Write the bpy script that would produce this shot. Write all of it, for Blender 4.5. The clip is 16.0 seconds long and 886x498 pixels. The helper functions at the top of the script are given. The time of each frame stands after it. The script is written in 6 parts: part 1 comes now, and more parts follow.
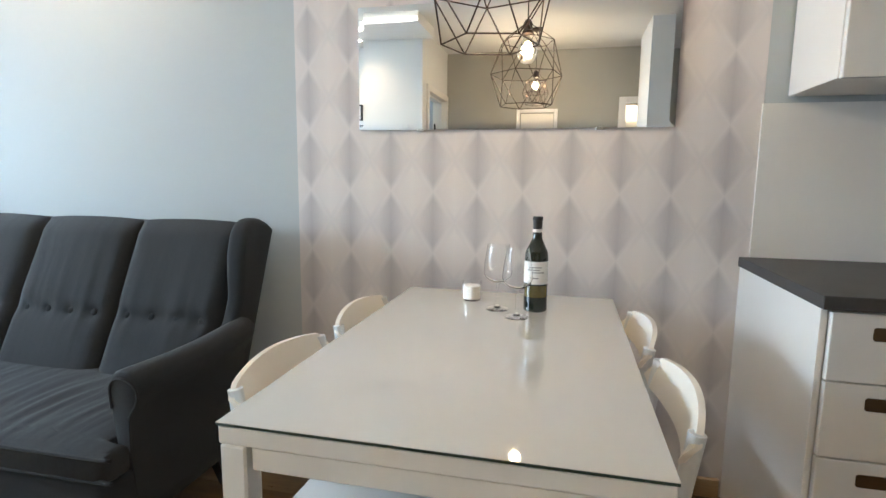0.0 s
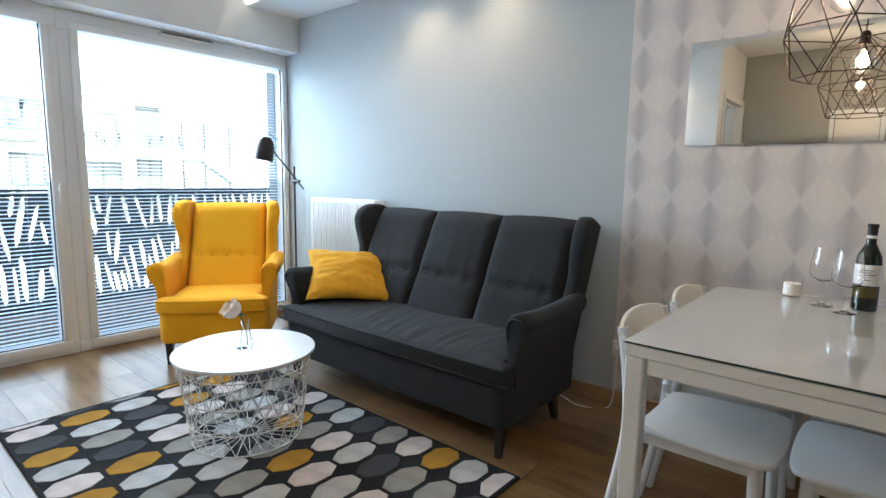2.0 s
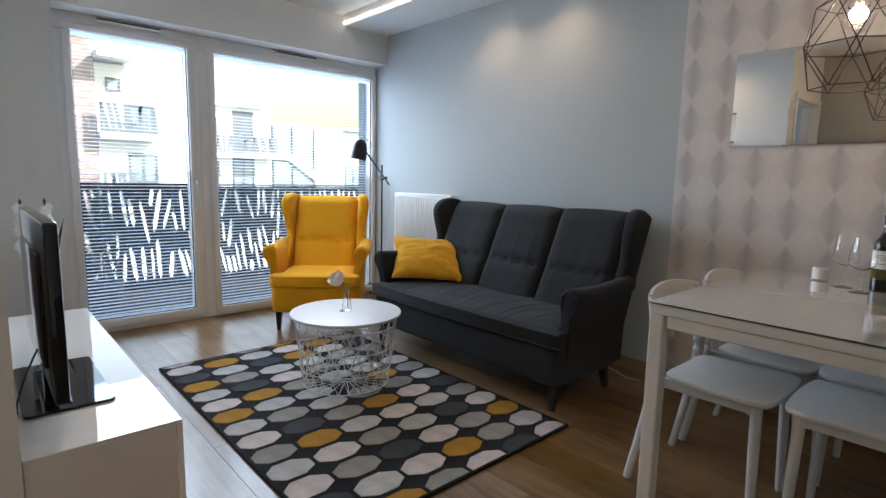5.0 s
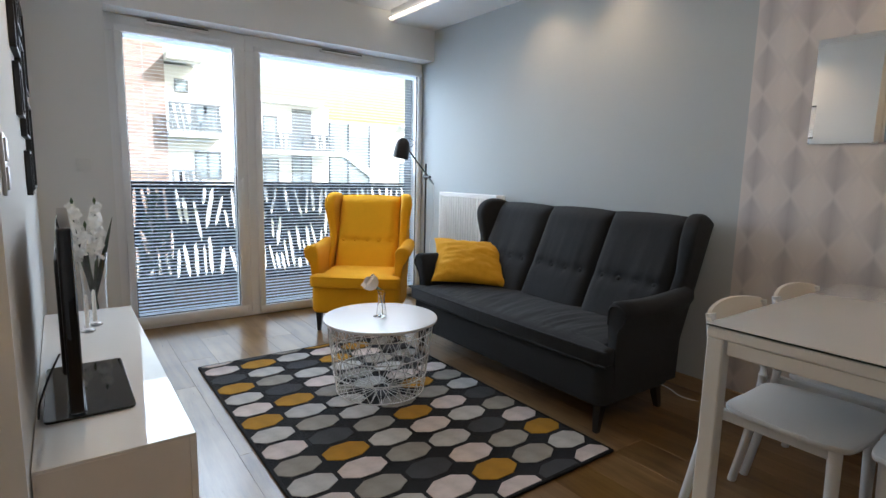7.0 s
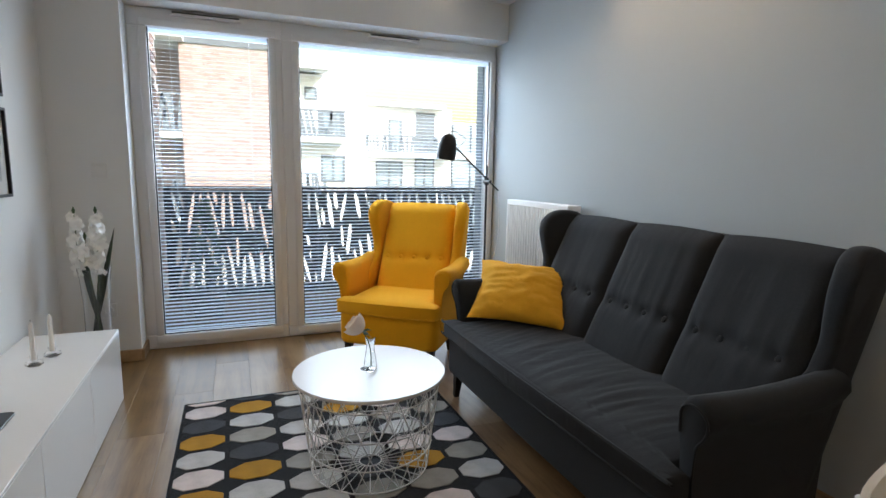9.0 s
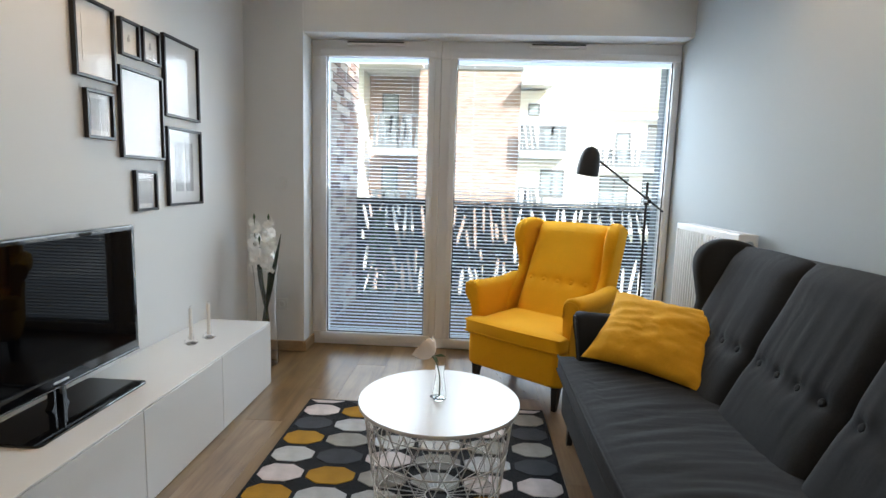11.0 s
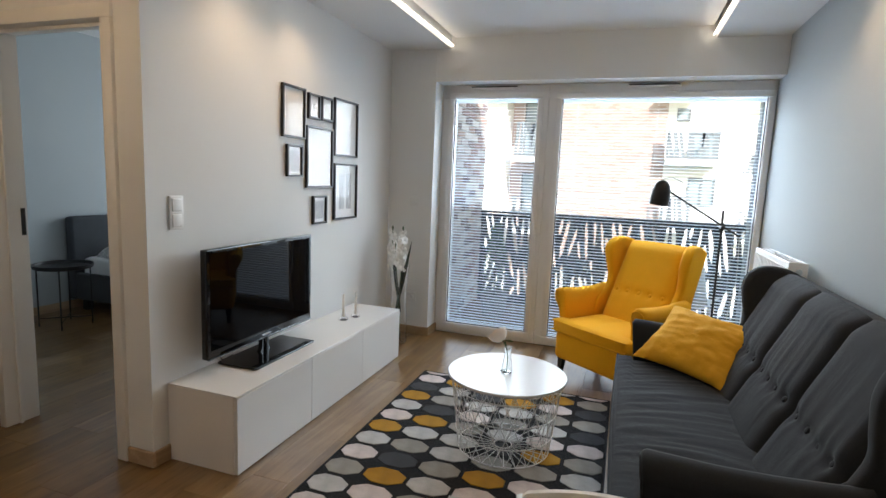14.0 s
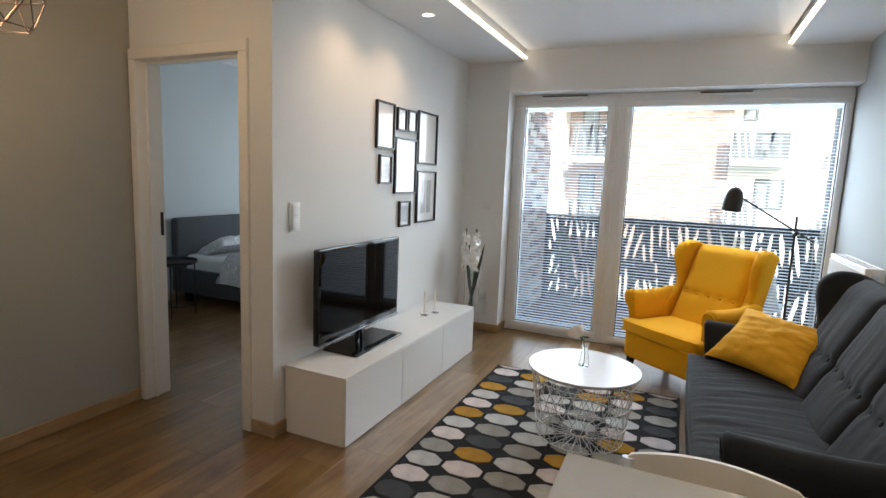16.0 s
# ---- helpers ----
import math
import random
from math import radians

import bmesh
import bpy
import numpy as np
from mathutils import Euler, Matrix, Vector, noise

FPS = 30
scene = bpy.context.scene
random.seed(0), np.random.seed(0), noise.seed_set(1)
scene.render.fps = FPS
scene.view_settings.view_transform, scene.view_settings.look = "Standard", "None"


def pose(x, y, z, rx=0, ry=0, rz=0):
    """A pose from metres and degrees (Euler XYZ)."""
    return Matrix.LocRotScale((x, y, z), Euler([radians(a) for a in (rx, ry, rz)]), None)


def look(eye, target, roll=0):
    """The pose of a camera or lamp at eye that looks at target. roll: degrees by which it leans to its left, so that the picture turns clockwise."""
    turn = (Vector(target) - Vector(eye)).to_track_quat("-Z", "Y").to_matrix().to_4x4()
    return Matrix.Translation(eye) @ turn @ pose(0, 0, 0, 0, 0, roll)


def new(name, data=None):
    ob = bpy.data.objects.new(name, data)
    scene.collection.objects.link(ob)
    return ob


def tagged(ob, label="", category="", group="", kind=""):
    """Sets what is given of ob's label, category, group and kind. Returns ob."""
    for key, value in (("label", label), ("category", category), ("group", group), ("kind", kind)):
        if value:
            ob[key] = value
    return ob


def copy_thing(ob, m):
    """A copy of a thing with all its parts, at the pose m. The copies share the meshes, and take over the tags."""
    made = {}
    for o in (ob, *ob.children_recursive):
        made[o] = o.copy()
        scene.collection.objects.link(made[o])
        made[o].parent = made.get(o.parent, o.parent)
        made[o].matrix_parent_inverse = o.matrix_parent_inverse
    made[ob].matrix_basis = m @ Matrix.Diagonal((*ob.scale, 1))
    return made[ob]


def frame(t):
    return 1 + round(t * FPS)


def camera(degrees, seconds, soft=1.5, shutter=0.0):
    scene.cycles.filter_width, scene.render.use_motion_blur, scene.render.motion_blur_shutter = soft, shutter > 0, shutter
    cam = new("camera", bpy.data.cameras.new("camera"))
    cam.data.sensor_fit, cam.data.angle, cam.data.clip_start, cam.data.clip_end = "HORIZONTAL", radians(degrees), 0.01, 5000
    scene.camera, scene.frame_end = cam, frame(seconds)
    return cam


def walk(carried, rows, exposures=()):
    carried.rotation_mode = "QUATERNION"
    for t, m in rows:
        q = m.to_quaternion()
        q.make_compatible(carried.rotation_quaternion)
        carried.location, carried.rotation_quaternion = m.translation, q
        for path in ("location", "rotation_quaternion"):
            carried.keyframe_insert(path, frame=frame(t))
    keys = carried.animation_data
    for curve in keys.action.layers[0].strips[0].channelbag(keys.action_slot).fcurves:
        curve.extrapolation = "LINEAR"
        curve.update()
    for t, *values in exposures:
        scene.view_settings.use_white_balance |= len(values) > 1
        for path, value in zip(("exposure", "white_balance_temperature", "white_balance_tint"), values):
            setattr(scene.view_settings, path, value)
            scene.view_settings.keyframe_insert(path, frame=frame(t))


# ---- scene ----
cam = camera(80.3, 16.0)
PATH = [
    (0, (0.194, 0.139, 1.165), (-0.259, 2.069, 0.895), 0.6),
    (0.5, (0.152, -0.004, 1.161), (-0.578, 1.838, 0.887), 0.8),
    (1, (0.127, -0.174, 1.167), (-0.844, 1.554, 0.899), 0.9),
    (1.5, (0.108, -0.352, 1.177), (-1.032, 1.269, 0.906), 0.8),
    (2, (0.136, -0.51, 1.175), (-1.14, 1.007, 0.912), 0.9),
    (2.5, (0.203, -0.626, 1.162), (-1.167, 0.808, 0.901), 0.9),
    (3, (0.305, -0.74, 1.156), (-1.137, 0.622, 0.894), 0.8),
    (3.5, (0.401, -0.808, 1.157), (-1.054, 0.538, 0.888), 0.9),
    (4, (0.461, -0.849, 1.154), (-0.996, 0.494, 0.884), 1.1),
    (6.5, (0.461, -0.78, 1.149), (-1.09, 0.453, 0.88), 1.3),
    (7, (0.398, -0.682, 1.175), (-1.201, 0.485, 0.891), 1.3),
    (7.5, (0.291, -0.499, 1.186), (-1.358, 0.596, 0.895), 1.3),
    (8, (0.204, -0.315, 1.173), (-1.506, 0.683, 0.889), 1.4),
    (8.2, (0.167, -0.225, 1.184), (-1.563, 0.737, 0.897), 1.2),
    (10.3, (-0.216, 0.645, 1.205), (-2.187, 0.857, 0.946), 1.4),
    (10.5, (-0.217, 0.663, 1.199), (-2.196, 0.797, 0.945), 1.4),
    (11, (-0.106, 0.766, 1.221), (-2.087, 0.661, 0.968), 1.7),
    (11.5, (0.049, 0.932, 1.248), (-1.915, 0.654, 0.99), 1.7),
    (12, (0.197, 1.088, 1.275), (-1.731, 0.622, 1.015), 1.7),
    (12.5, (0.3, 1.199, 1.302), (-1.608, 0.661, 1.038), 2.0),
    (13, (0.367, 1.267, 1.319), (-1.555, 0.784, 1.05), 2.2),
    (13.5, (0.449, 1.253, 1.358), (-1.465, 0.741, 1.084), 2.3),
    (14, (0.57, 1.166, 1.38), (-1.307, 0.529, 1.116), 2.4),
    (14.5, (0.696, 1.104, 1.391), (-1.141, 0.361, 1.124), 2.3),
    (15, (0.783, 1.088, 1.397), (-1.019, 0.263, 1.132), 2.3),
    (15.5, (0.851, 1.082, 1.416), (-0.947, 0.247, 1.149), 2.2),
    (16, (0.888, 1.087, 1.416), (-0.918, 0.271, 1.146), 2.3),
]
EXPOSURES = [(0.0, 2.22, 5450, 4), (0.6, 2.28, 5400, 3), (1.5, 1.97, 5400, 4), (2.5, 1.52, 5400, 7), (3.5, 1.17, 5450, 10), (7.0, 1.07, 5750, 10), (8.2, 1.0, 5800, 10), (11.0, 1.15, 6050, 9), (13.0, 1.13, 6050, 10), (16.0, 1.26, 6100, 10)]
walk(cam, [(t, look(eye, target, roll)) for t, eye, target, roll in PATH], EXPOSURES)

# ---- world, sun, exposure ----
world = bpy.data.worlds.new("sky")
scene.world = world
world.use_nodes = True
wn = world.node_tree
sky = wn.nodes.new("ShaderNodeTexSky")
sky.sky_type = 'NISHITA'
sky.sun_disc = False
sky.sun_elevation = radians(38)
sky.sun_rotation = radians(45)
sky.air_density = 2.2
sky.dust_density = 3.0
sky.ozone_density = 0.0
wn.links.new(sky.outputs[0], wn.nodes["Background"].inputs[0])
wn.nodes["Background"].inputs[1].default_value = 0.15
sun = new("sun", bpy.data.lights.new("sun", 'SUN'))
sun.data.energy, sun.data.angle, sun.data.color = 5.0, radians(0.6), (1.0, 0.97, 0.92)
sun.matrix_world = look((9, 9, 10), (0, 0, 0))


def lamp(name, kind, place, energy, color, target=None, **more):
    ob = new(name, bpy.data.lights.new(name, kind))
    ob.data.energy, ob.data.color = energy, color
    ob.matrix_world = look(place, target) if target else pose(*place)
    if "radius" in more:
        ob.data.shadow_soft_size = more["radius"]
    if "angle" in more:
        ob.data.spot_size, ob.data.spot_blend = radians(more["angle"]), more.get("blend", 0.6)
    return ob


# area lamps stand in for daylight at the two panes and the bedroom window
DAY = (0.84, 0.93, 1.0)


def skylight(x, y0, y1, z0, z1, energy, down=0.0, spread=150.0):
    ob = new("skylight", bpy.data.lights.new("skylight", 'AREA'))
    ob.data.shape, ob.data.size, ob.data.size_y = 'RECTANGLE', y1 - y0, z1 - z0
    ob.data.energy, ob.data.color, ob.data.spread = energy, DAY, radians(spread)
    ob.matrix_world = look((x, (y0 + y1) / 2, (z0 + z1) / 2), (x + 1, (y0 + y1) / 2, (z0 + z1) / 2 - math.tan(radians(down))))


skylight(-3.9148, -0.28, 0.435, 1.16, 2.066, 4.6)
skylight(-3.9148, -0.28, 0.435, 0.095, 1.155, 1.6)
skylight(-3.9148, 0.631, 2.087, 1.16, 2.062, 8.8)
skylight(-3.9148, 0.631, 2.087, 0.078, 1.155, 3.0)
# tilted lamps added inside the upper panes, imitating the high sky's steep light
for y0, y1, energy in ((-0.28, 0.435, 0.65), (0.631, 2.087, 1.2)):
    for z in (1.30, 1.60, 1.90):
        skylight(-3.80, y0, y1, z - 0.15, z + 0.15, energy, 36, 125)
skylight(-5.225, -3.12, -1.68, 0.58, 2.12, 13)
WARM = (1.0, 0.66, 0.36)
WARMWHITE = (1.0, 0.83, 0.62)

# ---- materials ----


def nodes_of(name):
    m = bpy.data.materials.new(name)
    m.use_nodes = True
    return m, m.node_tree.nodes, m.node_tree.links, m.node_tree.nodes["Principled BSDF"]


def math_node(nt, op, a, b=None):
    n = nt.nodes.new("ShaderNodeMath")
    n.operation = op
    for i, v in enumerate((a, b)):
        if v is None:
            continue
        if isinstance(v, (int, float)):
            n.inputs[i].default_value = v
        else:
            nt.links.new(v, n.inputs[i])
    return n.outputs[0]


def ramp(nt, fac, stops):
    n = nt.nodes.new("ShaderNodeValToRGB")
    el = n.color_ramp.elements
    while len(el) < len(stops):
        el.new(0.5)
    for e, (p, c) in zip(el, stops):
        e.position, e.color = p, (*c, 1)
    nt.links.new(fac, n.inputs[0])
    return n.outputs[0]


def coords(nt, scale=(1, 1, 1), shift=None):
    tc = nt.nodes.new("ShaderNodeTexCoord")
    mp = nt.nodes.new("ShaderNodeMapping")
    mp.inputs["Scale"].default_value = scale
    nt.links.new(tc.outputs["Object"], mp.inputs[0])
    if shift is not None:
        nt.links.new(shift, mp.inputs["Location"])
    return mp.outputs[0]


def noise_tex(nt, vec, scale, detail=4, rough=0.55):
    n = nt.nodes.new("ShaderNodeTexNoise")
    n.inputs["Scale"].default_value, n.inputs["Detail"].default_value, n.inputs["Roughness"].default_value = scale, detail, rough
    nt.links.new(vec, n.inputs["Vector"])
    return n.outputs[0]


def bump(nt, height, strength, distance=0.002, base=None):
    n = nt.nodes.new("ShaderNodeBump")
    n.inputs["Strength"].default_value, n.inputs["Distance"].default_value = strength, distance
    nt.links.new(height, n.inputs["Height"])
    if base is not None:
        nt.links.new(base, n.inputs["Normal"])
    return n.outputs[0]


def shade(c, k):
    return tuple(min(1.0, v * k) for v in c)


def surface(name, color, rough=0.5, metal=0.0, var=0.06, scale=3.0, fine=90.0, relief=0.15, depth=0.001, coat=0.0, sheen=0.0, stretch=(1, 1, 1), spec=0.5):
    """A plain solid surface with two scales of variation in colour, gloss and relief."""
    m, ns, ln, p = nodes_of(name)
    nt = m.node_tree
    v = coords(nt, stretch)
    big, small = noise_tex(nt, v, scale, 3), noise_tex(nt, v, fine, 3)
    both = math_node(nt, 'ADD', math_node(nt, 'MULTIPLY', big, 0.65), math_node(nt, 'MULTIPLY', small, 0.35))
    ln.new(ramp(nt, both, [(0.3, shade(color, 1 - var)), (0.7, shade(color, 1 + var))]), p.inputs["Base Color"])
    ln.new(math_node(nt, 'ADD', math_node(nt, 'MULTIPLY', big, 0.16), max(0.02, rough - 0.08)), p.inputs["Roughness"])
    ln.new(bump(nt, small, relief, depth), p.inputs["Normal"])
    p.inputs["Metallic"].default_value, p.inputs["Coat Weight"].default_value = metal, coat
    p.inputs["Sheen Weight"].default_value, p.inputs["Specular IOR Level"].default_value = sheen, spec
    return m


def fabric(name, color, weave=900.0, wrinkle=(3, 18, 3), amount=0.5, var=0.14):
    """Woven cloth: fine weave, soft wrinkles, mottled threads."""
    m, ns, ln, p = nodes_of(name)
    nt = m.node_tree
    v = coords(nt)
    wave = []
    for axis in 'XZY':
        w = nt.nodes.new("ShaderNodeTexWave")
        w.bands_direction = axis
        w.inputs["Scale"].default_value, w.inputs["Distortion"].default_value = weave / 6.28, 1.5
        ln.new(v, w.inputs["Vector"])
        wave.append(w.outputs["Fac"])
    weft = math_node(nt, 'ADD', math_node(nt, 'MULTIPLY', wave[0], wave[1]), math_node(nt, 'MULTIPLY', wave[2], 0.5))
    mott, wr = noise_tex(nt, v, 220, 2), noise_tex(nt, coords(nt, wrinkle), 2.2, 3, 0.5)
    ln.new(ramp(nt, math_node(nt, 'ADD', math_node(nt, 'MULTIPLY', mott, 0.7), math_node(nt, 'MULTIPLY', wr, 0.3)),
                [(0.3, shade(color, 1 - var)), (0.7, shade(color, 1 + var))]), p.inputs["Base Color"])
    zone = ramp(nt, noise_tex(nt, v, 4.5, 2), [(0.38, (0.12, 0.12, 0.12)), (0.62, (1, 1, 1))])
    low = bump(nt, math_node(nt, 'MULTIPLY', math_node(nt, 'SUBTRACT', wr, 0.5), zone), amount, 0.014)
    ln.new(bump(nt, weft, 0.25, 0.0006, low), p.inputs["Normal"])
    p.inputs["Roughness"].default_value, p.inputs["Sheen Weight"].default_value = 0.9, 0.05
    p.inputs["Sheen Roughness"].default_value, p.inputs["Specular IOR Level"].default_value = 0.5, 0.25
    return m


def glass(name, color=(1, 1, 1), ior=1.45, rough=0.0):
    m, ns, ln, p = nodes_of(name)
    p.inputs["Base Color"].default_value = (*color, 1)
    p.inputs["Transmission Weight"].default_value, p.inputs["IOR"].default_value, p.inputs["Roughness"].default_value = 1.0, ior, rough
    return m


def glow(name, color, strength):
    m, ns, ln, p = nodes_of(name)
    p.inputs["Base Color"].default_value = (*color, 1)
    p.inputs["Emission Color"].default_value, p.inputs["Emission Strength"].default_value = (*color, 1), strength
    return m


def oak(name, tones, length_axis=0, random_shift=True, rough=0.36, coat=0.0):
    """Oak grain along one axis; each plank takes its own tone and place in the grain."""
    m, ns, ln, p = nodes_of(name)
    nt = m.node_tree
    stretch = [9, 9, 9]
    stretch[length_axis] = 0.9
    info = nt.nodes.new("ShaderNodeObjectInfo")
    comb = nt.nodes.new("ShaderNodeCombineXYZ")
    for i in range(3):
        ln.new(math_node(nt, 'MULTIPLY', info.outputs["Random"], 37.0 + 11 * i), comb.inputs[i])
    v = coords(nt, stretch, comb.outputs[0] if random_shift else None)
    rings = nt.nodes.new("ShaderNodeTexNoise")
    rings.inputs["Scale"].default_value, rings.inputs["Detail"].default_value, rings.inputs["Distortion"].default_value = 1.1, 6, 1.6
    ln.new(v, rings.inputs["Vector"])
    fine = noise_tex(nt, v, 9, 5, 0.7)
    knot = noise_tex(nt, coords(nt, (2.2, 2.2, 2.2), comb.outputs[0] if random_shift else None), 1.7, 2)
    f = math_node(nt, 'ADD', math_node(nt, 'MULTIPLY', rings.outputs[0], 0.42), math_node(nt, 'MULTIPLY', fine, 0.25))
    f = math_node(nt, 'ADD', f, math_node(nt, 'MULTIPLY', knot, 0.33))
    grain = ramp(nt, f, [(0.36, tones[0]), (0.5, tones[1]), (0.62, tones[2])])
    hsv = nt.nodes.new("ShaderNodeHueSaturation")
    ln.new(grain, hsv.inputs["Color"])
    ln.new(math_node(nt, 'ADD', math_node(nt, 'MULTIPLY', info.outputs["Random"], 0.5), 0.75), hsv.inputs["Value"])
    ln.new(math_node(nt, 'SUBTRACT', 1.1, math_node(nt, 'MULTIPLY', info.outputs["Random"], 0.25)), hsv.inputs["Saturation"])
    ln.new(hsv.outputs[0], p.inputs["Base Color"])
    ln.new(math_node(nt, 'ADD', math_node(nt, 'MULTIPLY', fine, 0.2), rough - 0.1), p.inputs["Roughness"])
    ln.new(bump(nt, fine, 0.12, 0.0012), p.inputs["Normal"])
    p.inputs["Coat Weight"].default_value, p.inputs["Coat Roughness"].default_value = coat, 0.22
    return m


def random_tint(name, colors, rough=0.85, relief=0.5, depth=0.003, fine=40):
    """Masonry or pile: each piece takes its own colour."""
    m, ns, ln, p = nodes_of(name)
    nt = m.node_tree
    info = nt.nodes.new("ShaderNodeObjectInfo")
    isl = nt.nodes.new("ShaderNodeNewGeometry")
    r = math_node(nt, 'FRACT', math_node(nt, 'ADD', info.outputs["Random"], isl.outputs["Random Per Island"]))
    v = coords(nt)
    n = noise_tex(nt, v, fine, 5, 0.65)
    n2 = noise_tex(nt, v, 3, 3)
    f = math_node(nt, 'ADD', r, math_node(nt, 'MULTIPLY', math_node(nt, 'SUBTRACT', n2, 0.5), 0.25))
    k = len(colors) - 1
    base = ramp(nt, f, [(0.05 + 0.9 * i / k, c) for i, c in enumerate(colors)])
    mix = nt.nodes.new("ShaderNodeHueSaturation")
    ln.new(base, mix.inputs["Color"])
    ln.new(math_node(nt, 'ADD', math_node(nt, 'MULTIPLY', n, 0.5), 0.75), mix.inputs["Value"])
    ln.new(mix.outputs[0], p.inputs["Base Color"])
    ln.new(bump(nt, n, relief, depth), p.inputs["Normal"])
    p.inputs["Roughness"].default_value = rough
    return m


def wallpaper(name, dx, dz, x0, z0):
    """Diamond lattice print: grey spindles between pale cells, with light lines where they meet."""
    m, ns, ln, p = nodes_of(name)
    nt = m.node_tree
    tc = nt.nodes.new("ShaderNodeTexCoord")
    sep = nt.nodes.new("ShaderNodeSeparateXYZ")
    ln.new(tc.outputs["Object"], sep.inputs[0])
    u = math_node(nt, 'DIVIDE', math_node(nt, 'SUBTRACT', sep.outputs[0], x0), dx)
    w = math_node(nt, 'DIVIDE', math_node(nt, 'SUBTRACT', sep.outputs[2], z0), dz)
    a, b = math_node(nt, 'ADD', math_node(nt, 'ADD', u, w), 0.5), math_node(nt, 'ADD', math_node(nt, 'SUBTRACT', u, w), 0.5)
    fa, fb = math_node(nt, 'FRACT', a), math_node(nt, 'FRACT', b)
    par = math_node(nt, 'ABSOLUTE', math_node(nt, 'MODULO', math_node(nt, 'ADD', math_node(nt, 'FLOOR', a), math_node(nt, 'FLOOR', b)), 2.0))
    h = math_node(nt, 'ABSOLUTE', math_node(nt, 'SUBTRACT', math_node(nt, 'ADD', fa, fb), 1.0))
    ed = math_node(nt, 'MINIMUM', math_node(nt, 'MINIMUM', fa, math_node(nt, 'SUBTRACT', 1.0, fa)), math_node(nt, 'MINIMUM', fb, math_node(nt, 'SUBTRACT', 1.0, fb)))
    v = coords(nt)
    grain = noise_tex(nt, coords(nt, (60, 60, 6)), 6, 3)
    hh = math_node(nt, 'ADD', h, math_node(nt, 'MULTIPLY', math_node(nt, 'SUBTRACT', grain, 0.5), 0.25))
    dark = ramp(nt, hh, [(0.0, (0.465, 0.44, 0.45)), (0.28, (0.54, 0.51, 0.51)), (0.62, (0.63, 0.59, 0.575))])
    pale = ramp(nt, hh, [(0.0, (0.70, 0.655, 0.63)), (0.6, (0.66, 0.615, 0.595)), (1.0, (0.62, 0.58, 0.57))])
    mix = nt.nodes.new("ShaderNodeMix")
    mix.data_type = 'RGBA'
    soft_edge = math_node(nt, 'MINIMUM', math_node(nt, 'DIVIDE', ed, 0.13), 1.0)
    ln.new(math_node(nt, 'ADD', math_node(nt, 'MULTIPLY', math_node(nt, 'SUBTRACT', par, 0.5), soft_edge), 0.5), mix.inputs["Factor"])
    ln.new(dark, mix.inputs[6])
    ln.new(pale, mix.inputs[7])
    line = nt.nodes.new("ShaderNodeMapRange")
    line.inputs["From Min"].default_value, line.inputs["From Max"].default_value = 0.10, 0.0
    ln.new(ed, line.inputs["Value"])
    mix2 = nt.nodes.new("ShaderNodeMix")
    mix2.data_type = 'RGBA'
    ln.new(math_node(nt, 'MULTIPLY', line.outputs[0], 0.32), mix2.inputs["Factor"])
    ln.new(mix.outputs[2], mix2.inputs[6])
    mix2.inputs[7].default_value = (0.72, 0.685, 0.665, 1)
    ln.new(mix2.outputs[2], p.inputs["Base Color"])
    p.inputs["Roughness"].default_value = 0.7
    ln.new(bump(nt, noise_tex(nt, v, 300, 3), 0.1, 0.0006), p.inputs["Normal"])
    return m


M_WHITEWALL = surface("white_wall_paint", (0.75, 0.75, 0.735), 0.85, var=0.015, scale=1.2, fine=260, relief=0.12, depth=0.0008, spec=0.2)
M_BLUEGREY = surface("pale_grey_wall_paint", (0.465, 0.50, 0.512), 0.85, var=0.02, scale=1.0, fine=260, relief=0.12, depth=0.0008, spec=0.2)
M_GREYGREEN = surface("warm_grey_wall_paint", (0.375, 0.37, 0.335), 0.8, var=0.03, scale=1.3, fine=240, relief=0.12, depth=0.0008, spec=0.25)
M_CEIL = surface("ceiling_paint", (0.76, 0.76, 0.75), 0.85, var=0.01, fine=240, relief=0.08)
M_CASING = surface("door_casing_white", (0.78, 0.76, 0.72), 0.4, var=0.02, relief=0.04)
M_PVC = surface("white_window_frame", (0.80, 0.80, 0.80), 0.35, var=0.015, relief=0.03)
M_FLOOR = oak("oak_floor", [(0.115, 0.055, 0.016), (0.200, 0.113, 0.038), (0.265, 0.162, 0.062)], rough=0.31, coat=0.35)
M_SKIRT = oak("oak_skirting", [(0.28, 0.17, 0.08), (0.38, 0.25, 0.13), (0.46, 0.32, 0.18)], random_shift=False)
M_JOINT = surface("floor_joint", (0.14, 0.09, 0.05), 0.8)
M_PAPER = wallpaper("diamond_wallpaper", 0.1733, 0.243, -0.4905, 1.2315)
M_GLASS = glass("window_glass", (0.97, 0.99, 0.99), 1.05)
M_CLEAR = glass("clear_glass", (0.98, 1, 0.99), 1.45)
M_THIN = glass("thin_glass", (1, 1, 1), 1.09)
M_THIN.node_tree.nodes["Principled BSDF"].inputs["Coat Weight"].default_value = 0.8
M_PICGLASS = glass("picture_glass", (1, 1, 1), 1.22)
M_MIRROR = surface("mirror_silver", (0.90, 0.91, 0.90), 0.0, 1.0, var=0.003, relief=0.0)
M_MIRROR.node_tree.nodes["Principled BSDF"].inputs["Roughness"].default_value = 0.0
